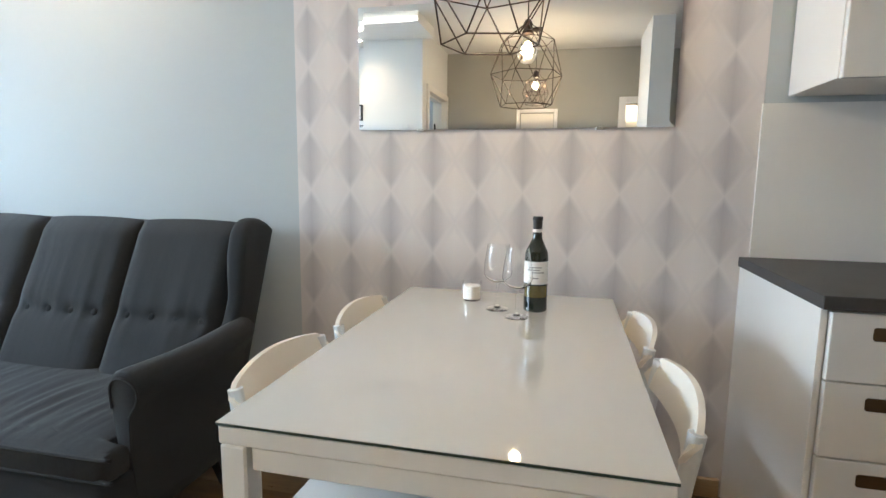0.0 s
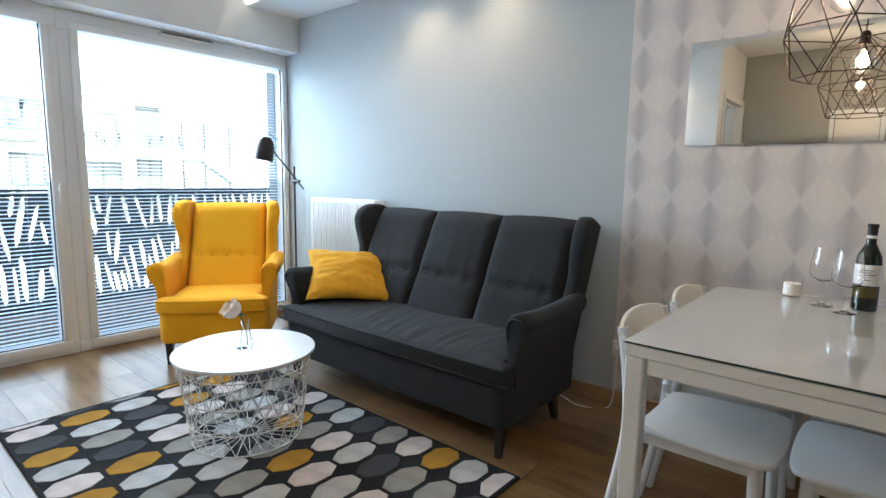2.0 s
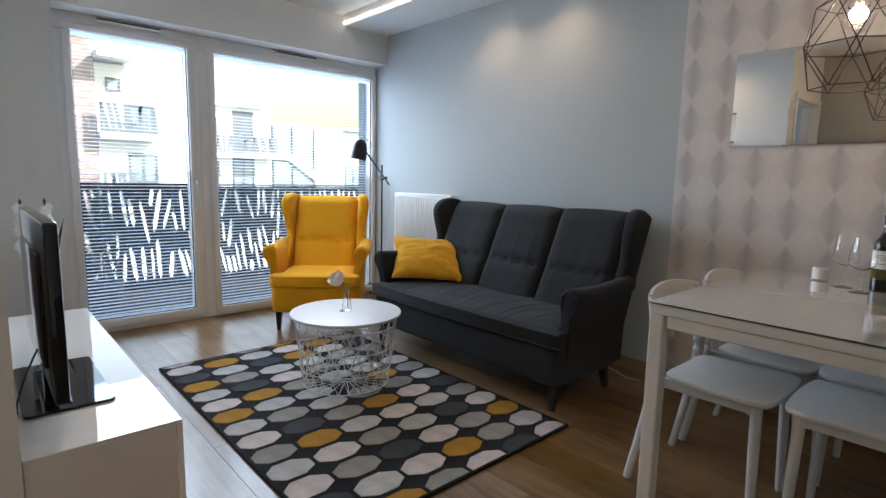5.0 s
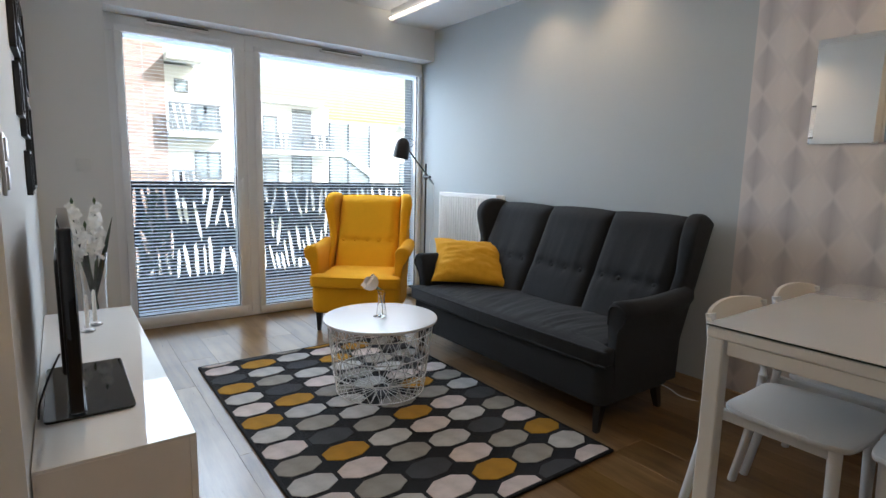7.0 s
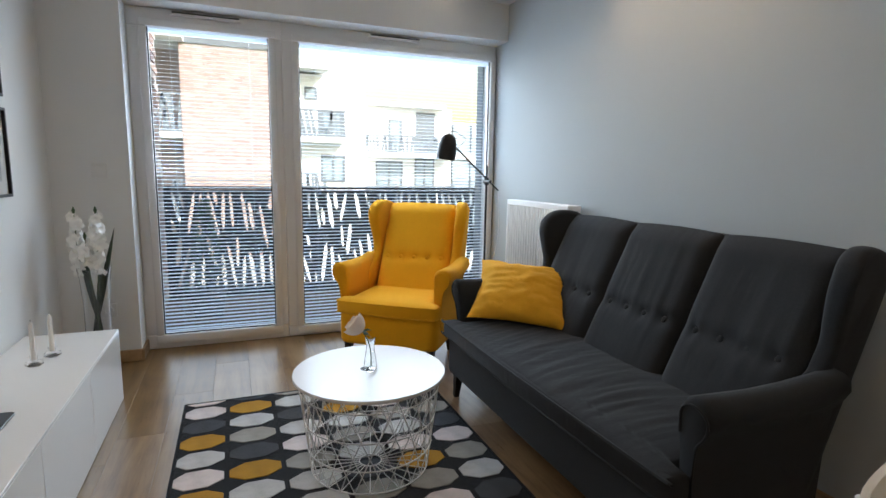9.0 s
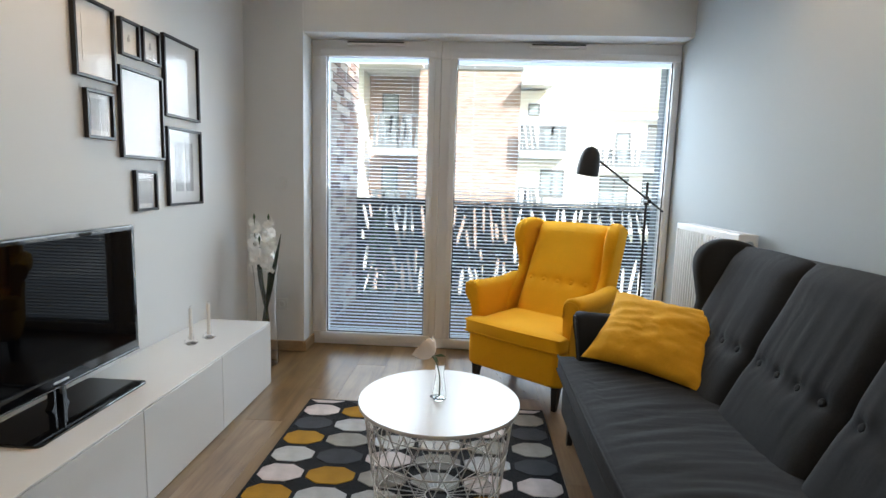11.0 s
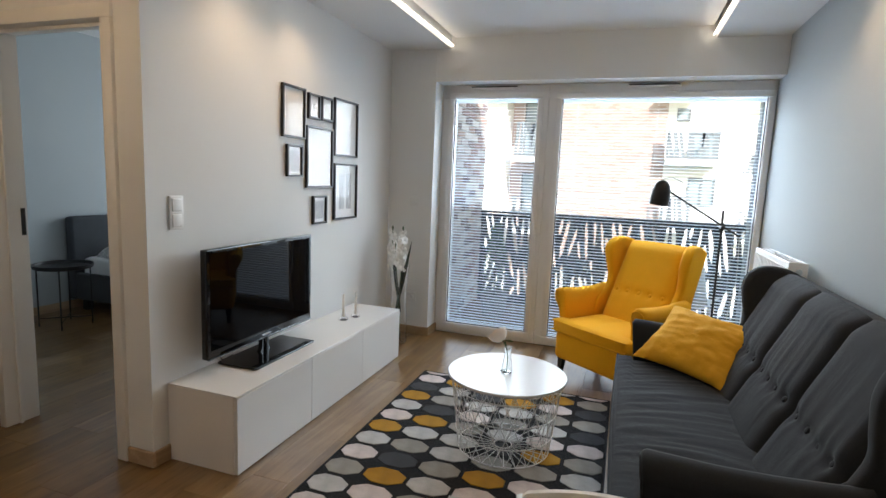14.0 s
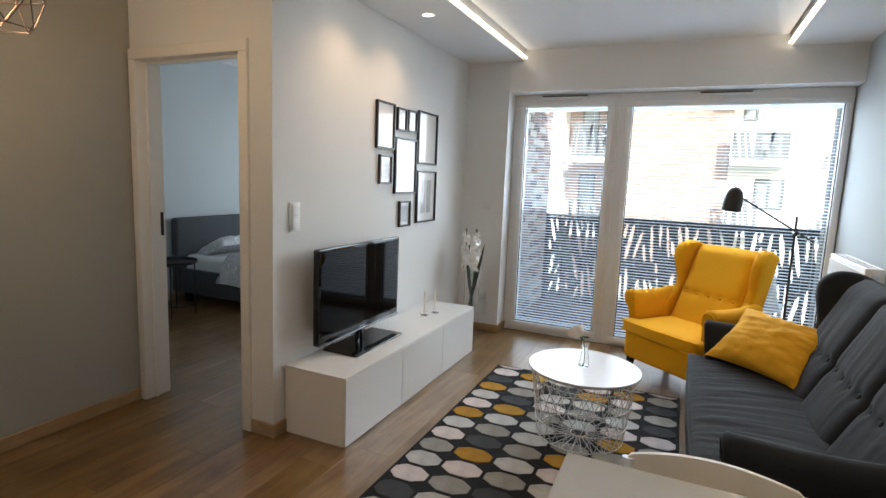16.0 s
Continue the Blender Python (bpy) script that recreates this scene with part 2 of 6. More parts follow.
for l in list(M_MIRROR.node_tree.nodes["Principled BSDF"].inputs["Roughness"].links) + list(M_MIRROR.node_tree.nodes["Principled BSDF"].inputs["Normal"].links):
    M_MIRROR.node_tree.links.remove(l)
M_CHROME = surface("chrome", (0.75, 0.75, 0.76), 0.12, 1.0, var=0.02, relief=0.0)
M_CHARCOAL = fabric("charcoal_cloth", (0.0225, 0.0245, 0.0275), 1100, (13, 2.6, 3), 0.35)
M_CHARBACK = fabric("charcoal_cloth_back", (0.0225, 0.0245, 0.0275), 1100, (9, 3, 2), 0.3)
M_CHARPLAIN = fabric("charcoal_cloth_taut", (0.021, 0.0232, 0.026), 1100, (4, 4, 4), 0.15)
M_YELLOW = fabric("yellow_cloth", (0.83, 0.405, 0.003), 1100, (4, 4, 4), 0.15, 0.07)
M_CUSHION = fabric("mustard_cloth", (0.72, 0.375, 0.018), 1000, (5, 9, 6), 0.75, 0.08)
M_DARKWOOD = surface("black_stained_wood", (0.012, 0.011, 0.010), 0.35, var=0.2, fine=60)
M_BLACK = surface("black_lacquered_steel", (0.012, 0.012, 0.013), 0.42, var=0.15)
M_FRAME = surface("black_picture_frame", (0.008, 0.008, 0.009), 0.35, var=0.1)
M_LACQUER = surface("white_gloss_lacquer", (0.79, 0.775, 0.745), 0.10, var=0.012, relief=0.01, coat=0.10, spec=0.38)
M_UNITSIDE = surface("white_foil_side", (0.78, 0.74, 0.69), 0.42, var=0.015, relief=0.03)
M_TABLEWHITE = surface("white_table_lacquer", (0.80, 0.785, 0.74), 0.35, var=0.015, relief=0.03)
M_CHAIRWHITE = surface("white_chair_lacquer", (0.68, 0.69, 0.69), 0.38, var=0.015, relief=0.03)
M_CHAIRBACK = surface("cream_chair_back", (0.80, 0.75, 0.67), 0.42, var=0.02, relief=0.03)
M_WIRE = surface("white_coated_wire", (0.78, 0.77, 0.75), 0.4, var=0.03, relief=0.02)
M_COFFEETOP = surface("white_coffee_top", (0.70, 0.70, 0.70), 0.28, var=0.01, relief=0.02)
M_GLASSEDGE = surface("dark_green_glass_edge", (0.04, 0.065, 0.055), 0.1, var=0.1)
M_PLATE = surface("glass_plate_over_white", (0.63, 0.615, 0.575), 0.03, var=0.006, relief=0.0, coat=1.0, spec=0.7)
M_TV = surface("television_screen", (0.002, 0.002, 0.0025), 0.06, var=0.05, relief=0.0, spec=0.10)
M_PIANO = surface("piano_black_plastic", (0.006, 0.006, 0.007), 0.08, var=0.05, relief=0.0)
M_SILVERBAR = surface("silver_print", (0.55, 0.55, 0.57), 0.3, 0.8)
M_PLASTIC = surface("white_switch_plastic", (0.72, 0.72, 0.70), 0.35, var=0.01, relief=0.01)
# near-black; also stands for the shade inside vent slots and the table hole
M_DARKSLOT = surface("black_and_opening_shade", (0.015, 0.015, 0.015), 0.7)
M_RAD = surface("radiator_enamel", (0.82, 0.82, 0.81), 0.32, var=0.01, relief=0.01)
M_WORKTOP = surface("dark_worktop", (0.055, 0.052, 0.050), 0.5, var=0.15, fine=120)
M_BRONZE = surface("recessed_bronze_grip", (0.10, 0.06, 0.025), 0.45, 0.5)
M_PILE = surface("rug_ground_pile", (0.010, 0.011, 0.013), 0.95, var=0.25, scale=14, fine=420, relief=0.9, depth=0.003, sheen=0.05, spec=0.2)
PILES = {k: surface("rug_pile_" + n, c, 0.95, var=0.22, scale=13, fine=260, relief=0.9, depth=0.003, sheen=0.04, spec=0.2) for k, n, c in (
    ("W", "pale_grey", (0.47, 0.465, 0.45)), ("P", "pinkish_white", (0.60, 0.53, 0.505)), ("T", "stone_grey", (0.29, 0.275, 0.245)),
    ("D", "slate", (0.052, 0.054, 0.060)), ("G", "ochre", (0.38, 0.20, 0.018)))}
M_LED = glow("led_strip_glow", WARMWHITE, 3.4)
M_SPOT = glow("spot_glow", (1.0, 0.85, 0.65), 14.0)
M_FILAMENT = glow("filament_glow", (1.0, 0.66, 0.30), 45.0)
M_CAGE = surface("dark_bronze_wire", (0.035, 0.022, 0.016), 0.4, 0.6)
M_PETAL = surface("white_petal", (0.92, 0.92, 0.89), 0.6, var=0.05, fine=30)
M_ROSE = surface("cream_rose_petal", (0.92, 0.81, 0.70), 0.6, var=0.06, fine=30)
M_LEAF = surface("green_leaf", (0.045, 0.092, 0.028), 0.45, var=0.25, fine=30)
M_NEEDLE = surface("conifer_needle", (0.075, 0.13, 0.07), 0.6, var=0.3, fine=30)
M_DARKLEAF = surface("dark_leaf", (0.018, 0.035, 0.018), 0.4, var=0.25, fine=30)
M_WAX = surface("candle_wax", (0.84, 0.81, 0.75), 0.5, var=0.02)
M_WINE = surface("dark_bottle_glass", (0.010, 0.014, 0.008), 0.06, var=0.1, relief=0.0)
M_AMBER = surface("olive_bottle_glass", (0.10, 0.075, 0.015), 0.06, var=0.15, relief=0.0)
M_LABEL = surface("paper_label", (0.74, 0.72, 0.70), 0.6, var=0.03)
M_INK = surface("grey_ink", (0.20, 0.19, 0.19), 0.6)
M_PAPERART = surface("print_paper", (0.56, 0.555, 0.54), 0.7, var=0.03)
M_GREYART = surface("grey_print", (0.30, 0.30, 0.30), 0.7, var=0.35, scale=12, fine=60)
M_SLAT = surface("white_blind_slat", (0.84, 0.88, 0.93), 0.45, var=0.01, relief=0.0)
ns_ = M_SLAT.node_tree
thin = ns_.nodes.new("ShaderNodeBsdfTranslucent")
thin.inputs["Color"].default_value = (0.82, 0.88, 0.95, 1)
both_ = ns_.nodes.new("ShaderNodeMixShader")
both_.inputs[0].default_value = 0.5
ns_.links.new(ns_.nodes["Principled BSDF"].outputs[0], both_.inputs[1])
ns_.links.new(thin.outputs[0], both_.inputs[2])
ns_.links.new(both_.outputs[0], ns_.nodes["Material Output"].inputs["Surface"])
M_FLANK = random_tint("flank_brick", [(0.20, 0.155, 0.155), (0.34, 0.22, 0.185), (0.48, 0.36, 0.31), (0.66, 0.60, 0.57), (0.42, 0.34, 0.33)])
M_BRICK = random_tint("brick", [(0.36, 0.25, 0.21), (0.42, 0.31, 0.265), (0.47, 0.37, 0.325), (0.39, 0.30, 0.27)])
M_MORTAR = surface("mortar", (0.42, 0.39, 0.36), 0.9, var=0.1, fine=60, relief=0.6, depth=0.003)
M_RENDER = surface("white_render", (0.80, 0.79, 0.77), 0.85, var=0.03, fine=30, relief=0.3)
# far glass, frames and rails lightened: haze and sky reflection put into colour
M_FARGLASS = surface("hazed_far_glass", (0.30, 0.35, 0.38), 0.08, var=0.2, relief=0.0)
M_FARDARK = surface("hazed_far_dark", (0.15, 0.16, 0.17), 0.5)
M_FARRAIL = surface("hazed_far_balustrade", (0.17, 0.185, 0.20), 0.5, var=0.1)
M_FARGREY = surface("grey_far_cladding", (0.30, 0.34, 0.37), 0.5, var=0.1)
M_RAIL = surface("anthracite_balustrade", (0.025, 0.03, 0.038), 0.45, var=0.1)
M_DECK = surface("balcony_tile", (0.68, 0.69, 0.70), 0.55, var=0.08, fine=50)
M_ASPHALT = surface("street", (0.10, 0.10, 0.10), 0.9, var=0.2)
M_GRASS = surface("lawn", (0.07, 0.12, 0.04), 0.95, var=0.3, fine=20, relief=0.8, depth=0.01)
M_POT = surface("grey_pot", (0.20, 0.20, 0.20), 0.7)
M_BEDGREY = fabric("bed_grey_cloth", (0.075, 0.08, 0.088), 700, (4, 4, 4), 0.15)
M_SHEET = fabric("white_sheet", (0.76, 0.76, 0.76), 900, (6, 6, 6), 0.4, 0.03)
M_TANK = surface("white_garden_plastic", (0.75, 0.77, 0.78), 0.5)


def crisp(m, r):
    """A mirror-smooth finish in place of the mottled gloss."""
    p = m.node_tree.nodes["Principled BSDF"]
    for sock in ("Roughness", "Normal"):
        for k in list(p.inputs[sock].links):
            m.node_tree.links.remove(k)
    p.inputs["Roughness"].default_value = r


for m_, r_ in ((M_TV, 0.03), (M_PIANO, 0.04), (M_PLATE, 0.02), (M_WINE, 0.03), (M_AMBER, 0.03), (M_FARGLASS, 0.03)):
    crisp(m_, r_)
crisp(M_LACQUER, 0.015)
crisp(M_COFFEETOP, 0.26)


def printed_cloth(name):
    m, ns, ln, p = nodes_of(name)
    nt = m.node_tree
    v = coords(nt)
    vo = nt.nodes.new("ShaderNodeTexVoronoi")
    vo.feature = 'DISTANCE_TO_EDGE'
    vo.inputs["Scale"].default_value = 36
    ln.new(v, vo.inputs["Vector"])
    n = noise_tex(nt, v, 18, 3)
    f = math_node(nt, 'ADD', vo.outputs[0], math_node(nt, 'MULTIPLY', math_node(nt, 'SUBTRACT', n, 0.5), 0.22))
    ln.new(ramp(nt, f, [(0.035, (0.80, 0.80, 0.80)), (0.06, (0.46, 0.46, 0.48))]), p.inputs["Base Color"])
    p.inputs["Roughness"].default_value = 0.9
    ln.new(bump(nt, noise_tex(nt, v, 7, 3), 0.5, 0.015), p.inputs["Normal"])
    return m


M_DUVET = printed_cloth("grey_branch_print")

# ---- building helpers ----


def ease(bm):
    bmesh.ops.recalc_face_normals(bm, faces=bm.faces)
    return bm


def part(name, bm, material, parent=None, label="", at=None, smooth=35.0):
    """Links a bmesh as one mesh object, under a thing or part if one is given."""
    me = bpy.data.meshes.new(name)
    ease(bm).to_mesh(me)
    bm.free()
    if smooth:
        me.shade_smooth()
        me.set_sharp_from_angle(angle=radians(smooth))
    me.materials.append(material)
    ob = new(name, me)
    if at is not None:
        ob.matrix_basis = at
    if parent is not None:
        ob.parent = parent
    if label:
        tagged(ob, label)
    return ob


def thing(name, label, category, place=(0, 0, 0), turn=0.0, group="", kind=""):
    ob = new(name)
    ob.empty_display_size = 0.1
    ob.matrix_basis = pose(*place, 0, 0, turn)
    return tagged(ob, label, category, group, kind)


def setting(ob, label, category):
    return tagged(ob, label, category, kind="structure")


def box(x0, x1, y0, y1, z0, z1, r=0.0, seg=2, bm=None):
    b = bmesh.new()
    bmesh.ops.create_cube(b, size=1.0)
    for v in b.verts:
        v.co = ((x0 + x1) / 2 + v.co.x * (x1 - x0), (y0 + y1) / 2 + v.co.y * (y1 - y0), (z0 + z1) / 2 + v.co.z * (z1 - z0))
    if r:
        bmesh.ops.bevel(b, geom=list(b.edges), offset=r, segments=seg, profile=0.5, affect='EDGES')
    return join(bm, b)


def join(bm, extra):
    if bm is None:
        return extra
    me = bpy.data.meshes.new("tmp")
    extra.to_mesh(me)
    extra.free()
    bm.from_mesh(me)
    bpy.data.meshes.remove(me)
    return bm


def loft(rings, closed_ring=True, caps=True, bm=None):
    """Skin over rings of equal count."""
    bm = bm or bmesh.new()
    vs = [[bm.verts.new(p) for p in ring] for ring in rings]
    n = len(rings[0])
    for a, b in zip(vs, vs[1:]):
        for i in range(n if closed_ring else n - 1):
            j = (i + 1) % n
            bm.faces.new((a[i], a[j], b[j], b[i]))
    if caps and closed_ring:
        bm.faces.new(list(reversed(vs[0])))
        bm.faces.new(vs[-1])
    return bm


def turned(profile, n=32, bm=None, caps=True, centre=(0, 0, 0)):
    """A body of revolution from (radius, height) pairs."""
    cx, cy, cz = centre
    rings = [[(cx + max(r, 1e-4) * math.cos(2 * math.pi * i / n), cy + max(r, 1e-4) * math.sin(2 * math.pi * i / n), cz + z) for i in range(n)] for r, z in profile]
    return loft(rings, True, caps, bm)


def rod(p, q, r0, r1=None, n=10, bm=None):
    p, q = Vector(p), Vector(q)
    r1 = r0 if r1 is None else r1
    m = (q - p).to_track_quat('Z', 'Y').to_matrix()
    ring = lambda c, r: [c + m @ Vector((r * math.cos(2 * math.pi * i / n), r * math.sin(2 * math.pi * i / n), 0)) for i in range(n)]
    return loft([ring(p, r0), ring(q, r1)], True, True, bm)


def tube(points, r, n=8, bm=None, radii=None):
    """A round tube through points."""
    pts = [Vector(p) for p in points]
    rings = []
    for i, c in enumerate(pts):
        d = (pts[min(i + 1, len(pts) - 1)] - pts[max(i - 1, 0)]).normalized()
        m = d.to_track_quat('Z', 'Y').to_matrix()
        rr = radii[i] if radii else r
        rings.append([c + m @ Vector((rr * math.cos(2 * math.pi * k / n), rr * math.sin(2 * math.pi * k / n), 0)) for k in range(n)])
    return loft(rings, True, True, bm)


def hoop(centre, radius, r, n=48, k=6, bm=None):
    bm = bm or bmesh.new()
    cx, cy, cz = centre
    vs = []
    for i in range(n):
        a = 2 * math.pi * i / n
        vs.append([bm.verts.new((cx + (radius + r * math.cos(2 * math.pi * j / k)) * math.cos(a), cy + (radius + r * math.cos(2 * math.pi * j / k)) * math.sin(a), cz + r * math.sin(2 * math.pi * j / k))) for j in range(k)])
    for i in range(n):
        a, b = vs[i], vs[(i + 1) % n]
        for j in range(k):
            bm.faces.new((a[j], a[(j + 1) % k], b[(j + 1) % k], b[j]))
    return bm


def slab(outline, axis, a, b, r=0.0, seg=2, bm=None):
    """A flat outline pushed from a to b along an axis ('x', 'y' or 'z')."""
    put = {'x': lambda u, v, w: (w, u, v), 'y': lambda u, v, w: (u, w, v), 'z': lambda u, v, w: (u, v, w)}[axis]
    e = loft([[put(u, v, a) for u, v in outline], [put(u, v, b) for u, v in outline]])
    if r:
        bmesh.ops.recalc_face_normals(e, faces=e.faces)
        rim = [k for k in e.edges if len(k.link_faces) == 2 and any(len(f.verts) == len(outline) for f in k.link_faces) and not all(len(f.verts) == len(outline) for f in k.link_faces)]
        bmesh.ops.bevel(e, geom=rim, offset=r, segments=seg, profile=0.5, affect='EDGES')
    return join(bm, e)


def rounded(x0, x1, y0, y1, r, n=5):
    out = []
    for cx, cy, a0 in ((x1 - r, y1 - r, 0), (x0 + r, y1 - r, 90), (x0 + r, y0 + r, 180), (x1 - r, y0 + r, 270)):
        out += [(cx + r * math.cos(radians(a0 + 90 * i / n)), cy + r * math.sin(radians(a0 + 90 * i / n))) for i in range(n + 1)]
    return out


def smooth_path(pts, n=6):
    """Points on a smooth line through pts."""
    P = [Vector(p) for p in pts]
    out = []
    for i in range(len(P) - 1):
        a, b, c, d = P[max(i - 1, 0)], P[i], P[i + 1], P[min(i + 2, len(P) - 1)]
        for k in range(n):
            t = k / n
            out.append(0.5 * (2 * b + (c - a) * t + (2 * a - 5 * b + 4 * c - d) * t * t + (3 * b - a - 3 * c + d) * t ** 3))
    return out + [P[-1]]


# ---- structure ----
YN, YTV, XWIN, XDOOR, YHALL, XE = 2.14, -0.795, -3.665, -1.17, -1.83, 3.2
TOP = 2.75


def wall(name, boxes, material, label):
    bm = None
    for b in boxes:
        bm = box(*b, bm=bm)
    return setting(part(name, bm, material, smooth=0), label, "wall")


floor = setting(part("floor", box(-5.35, XE, -3.95, 2.3, -0.20, -0.012), M_JOINT, smooth=0), "oak plank floor running through the flat", "floor")
wall("wall_north", [(-3.96, -0.895, YN, YN + 0.25, 0, TOP), (0.82, XE, YN, YN + 0.25, 0, TOP)], M_BLUEGREY, "pale blue-grey painted living room wall")
wall("wall_wallpaper", [(-0.895, 0.82, YN - 0.002, YN + 0.25, 0, TOP)], M_PAPER, "wall covered in diamond-pattern grey and beige wallpaper")
wall("wall_television", [(XWIN, XDOOR, YTV - 0.12, YTV, 0, TOP)], M_WHITEWALL, "white painted wall behind the television")
wall("wall_window_pier", [(-3.99, XWIN, -0.915, -0.39, 0, TOP)], M_WHITEWALL, "white pier beside the balcony door")
wall("wall_window_lintel", [(-3.99, XWIN - 0.005, -0.39, YN, 2.18, TOP)], M_WHITEWALL, "white bulkhead above the balcony window")
wall("wall_bedroom_door", [(XDOOR - 0.12, XDOOR, -0.97, YTV - 0.12, 0, TOP), (XDOOR - 0.12, XDOOR, -1.80, -0.97, 2.03, TOP), (XDOOR - 0.12, XDOOR, YHALL, -1.80, 0, TOP)], M_WHITEWALL, "white painted wall round the bedroom doorway")
wall("wall_hall", [(XDOOR - 0.12, -0.345, YHALL - 0.12, YHALL, 0, TOP), (-0.345, 0.015, YHALL - 0.12, YHALL - 0.03, 0, TOP), (-0.345, 0.015, YHALL - 0.03, YHALL, 1.87, TOP), (0.015, 0.75, YHALL - 0.12, YHALL, 0, TOP), (0.75, 1.5, YHALL - 0.12, YHALL, 1.95, TOP), (1.5, XE, YHALL - 0.12, YHALL, 0, TOP)], M_GREYGREEN, "warm grey painted hall wall")
wall("wall_hall_return", [(0.83, 1.02, -1.50, -0.78, 0, TOP)], M_WHITEWALL, "white end of a hall partition")
# unseen wall at a guessed place, closes the room against sun from the east
wall("wall_east", [(XE, XE + 0.2, -3.95, YN + 0.25, 0, TOP)], M_WHITEWALL, "unseen white end wall, added to close off the kitchen")
wall("wall_bath", [(0.6, 0.7, -3.2, YHALL - 0.12, 0, TOP), (1.9, 2.0, -3.2, YHALL - 0.12, 0, TOP), (0.6, 2.0, -3.3, -3.2, 0, TOP)], M_WHITEWALL, "white walls of the lit side room")
wall("wall_bedroom", [(-5.3, XDOOR - 0.12, -3.95, -3.80, 0, TOP), (XDOOR - 0.12, XDOOR, -3.95, YHALL - 0.12, 0, TOP), (-5.3, -5.15, -3.8, -3.2, 0, TOP), (-5.3, -5.15, -1.6, -0.915, 0, TOP), (-5.3, -5.15, -3.2, -1.6, 2.2, TOP), (-5.3, -5.15, -3.2, -1.6, 0, 0.5)], M_BLUEGREY, "pale blue bedroom walls")
# unseen too, added only to close the building
wall("wall_hall_end", [(XDOOR, 0.6, -3.95, -3.8, 0, TOP), (2.0, XE, -3.95, -3.8, 0, TOP)], M_WHITEWALL, "unseen white outer wall, added to close off the hall side")

# ceiling: lowered bands along both long walls, raised middle
bm = box(-3.68, XE, -0.246, 1.659, 2.525, TOP + 0.2)
box(-3.68, -1.065, YTV - 0.02, -0.271, 2.44, TOP, bm=bm)
box(-3.68, -1.065, 1.684, YN + 0.02, 2.44, TOP, bm=bm)
box(-1.065, XE, 1.659, YN + 0.02, 2.525, TOP, bm=bm)
box(-1.065, XE, -3.95, -0.246, 2.525, TOP, bm=bm)
box(-5.3, -1.17, -3.95, YTV - 0.12, 2.60, TOP + 0.1, bm=bm)
box(-1.19, -1.065, -1.9, -0.246, 2.526, TOP, bm=bm)
# unseen roof slabs over the ceiling, added to keep the sun out
box(-3.99, XE + 0.2, -0.95, 2.4, TOP, 3.4, bm=bm)
box(-5.5, XE + 0.2, -4.0, -0.95, TOP, 3.4, bm=bm)
setting(part("ceiling", bm, M_CEIL, smooth=0), "white ceiling with a raised middle and lowered side bands", "ceiling")

for nm, b in (("led_strip", (-3.655, -1.066, -0.253, -0.247, 2.455, 2.464)), ("led_strip", (-3.655, -1.066, 1.660, 1.666, 2.455, 2.464))):
    tagged(part(nm, box(*b), M_LED, smooth=0), "thin warm white light strip in the ceiling step", "light strip", "ceiling strips")


def spotlight(x, y, aim, energy):
    t = thing("ceiling_spot", "small round white recessed ceiling spot, lit", "spotlight", (x, y, 2.44), group="ceiling spots")
    part("ring", turned([(0.030, -0.001), (0.044, -0.001), (0.046, -0.005), (0.040, -0.009), (0.032, -0.007)], 24, caps=False), M_PLASTIC, t)
    part("lens", turned([(0.0, -0.003), (0.0315, -0.003), (0.0315, -0.001), (0.0, -0.001)], 20), M_SPOT, t)
    lamp("spot_lamp", 'SPOT', (x, y, 2.415), energy, WARM, aim, radius=0.025, angle=125, blend=1.0)


for sx in (-1.70, -2.25):
    spotlight(sx, -0.50, (sx, -0.66, 0.0), 4.6)
for sx in (-1.66, -2.24):
    spotlight(sx, 1.88, (sx, 2.0, 0.0), 4.5)

# skirting
SK = [(XWIN, XDOOR, YTV, YTV + 0.016), (XDOOR, XDOOR + 0.016, -0.94, YTV + 0.016), (XDOOR + 0.02, 0.66, YHALL, YHALL + 0.016), (XWIN, XWIN + 0.016, YTV + 0.016, -0.39), (-3.86, XWIN + 0.016, -0.39, -0.374), (-3.85, 0.78, YN - 0.018, YN - 0.002), (-5.15, XDOOR - 0.12, -3.8, -3.784)]
for x0, x1, y0, y1 in SK:
    setting(part("baseboard", box(x0, x1, y0, y1, 0, 0.075, 0.004, 1), M_SKIRT), "oak-coloured skirting board", "baseboard")

# ---- window and balcony door ----


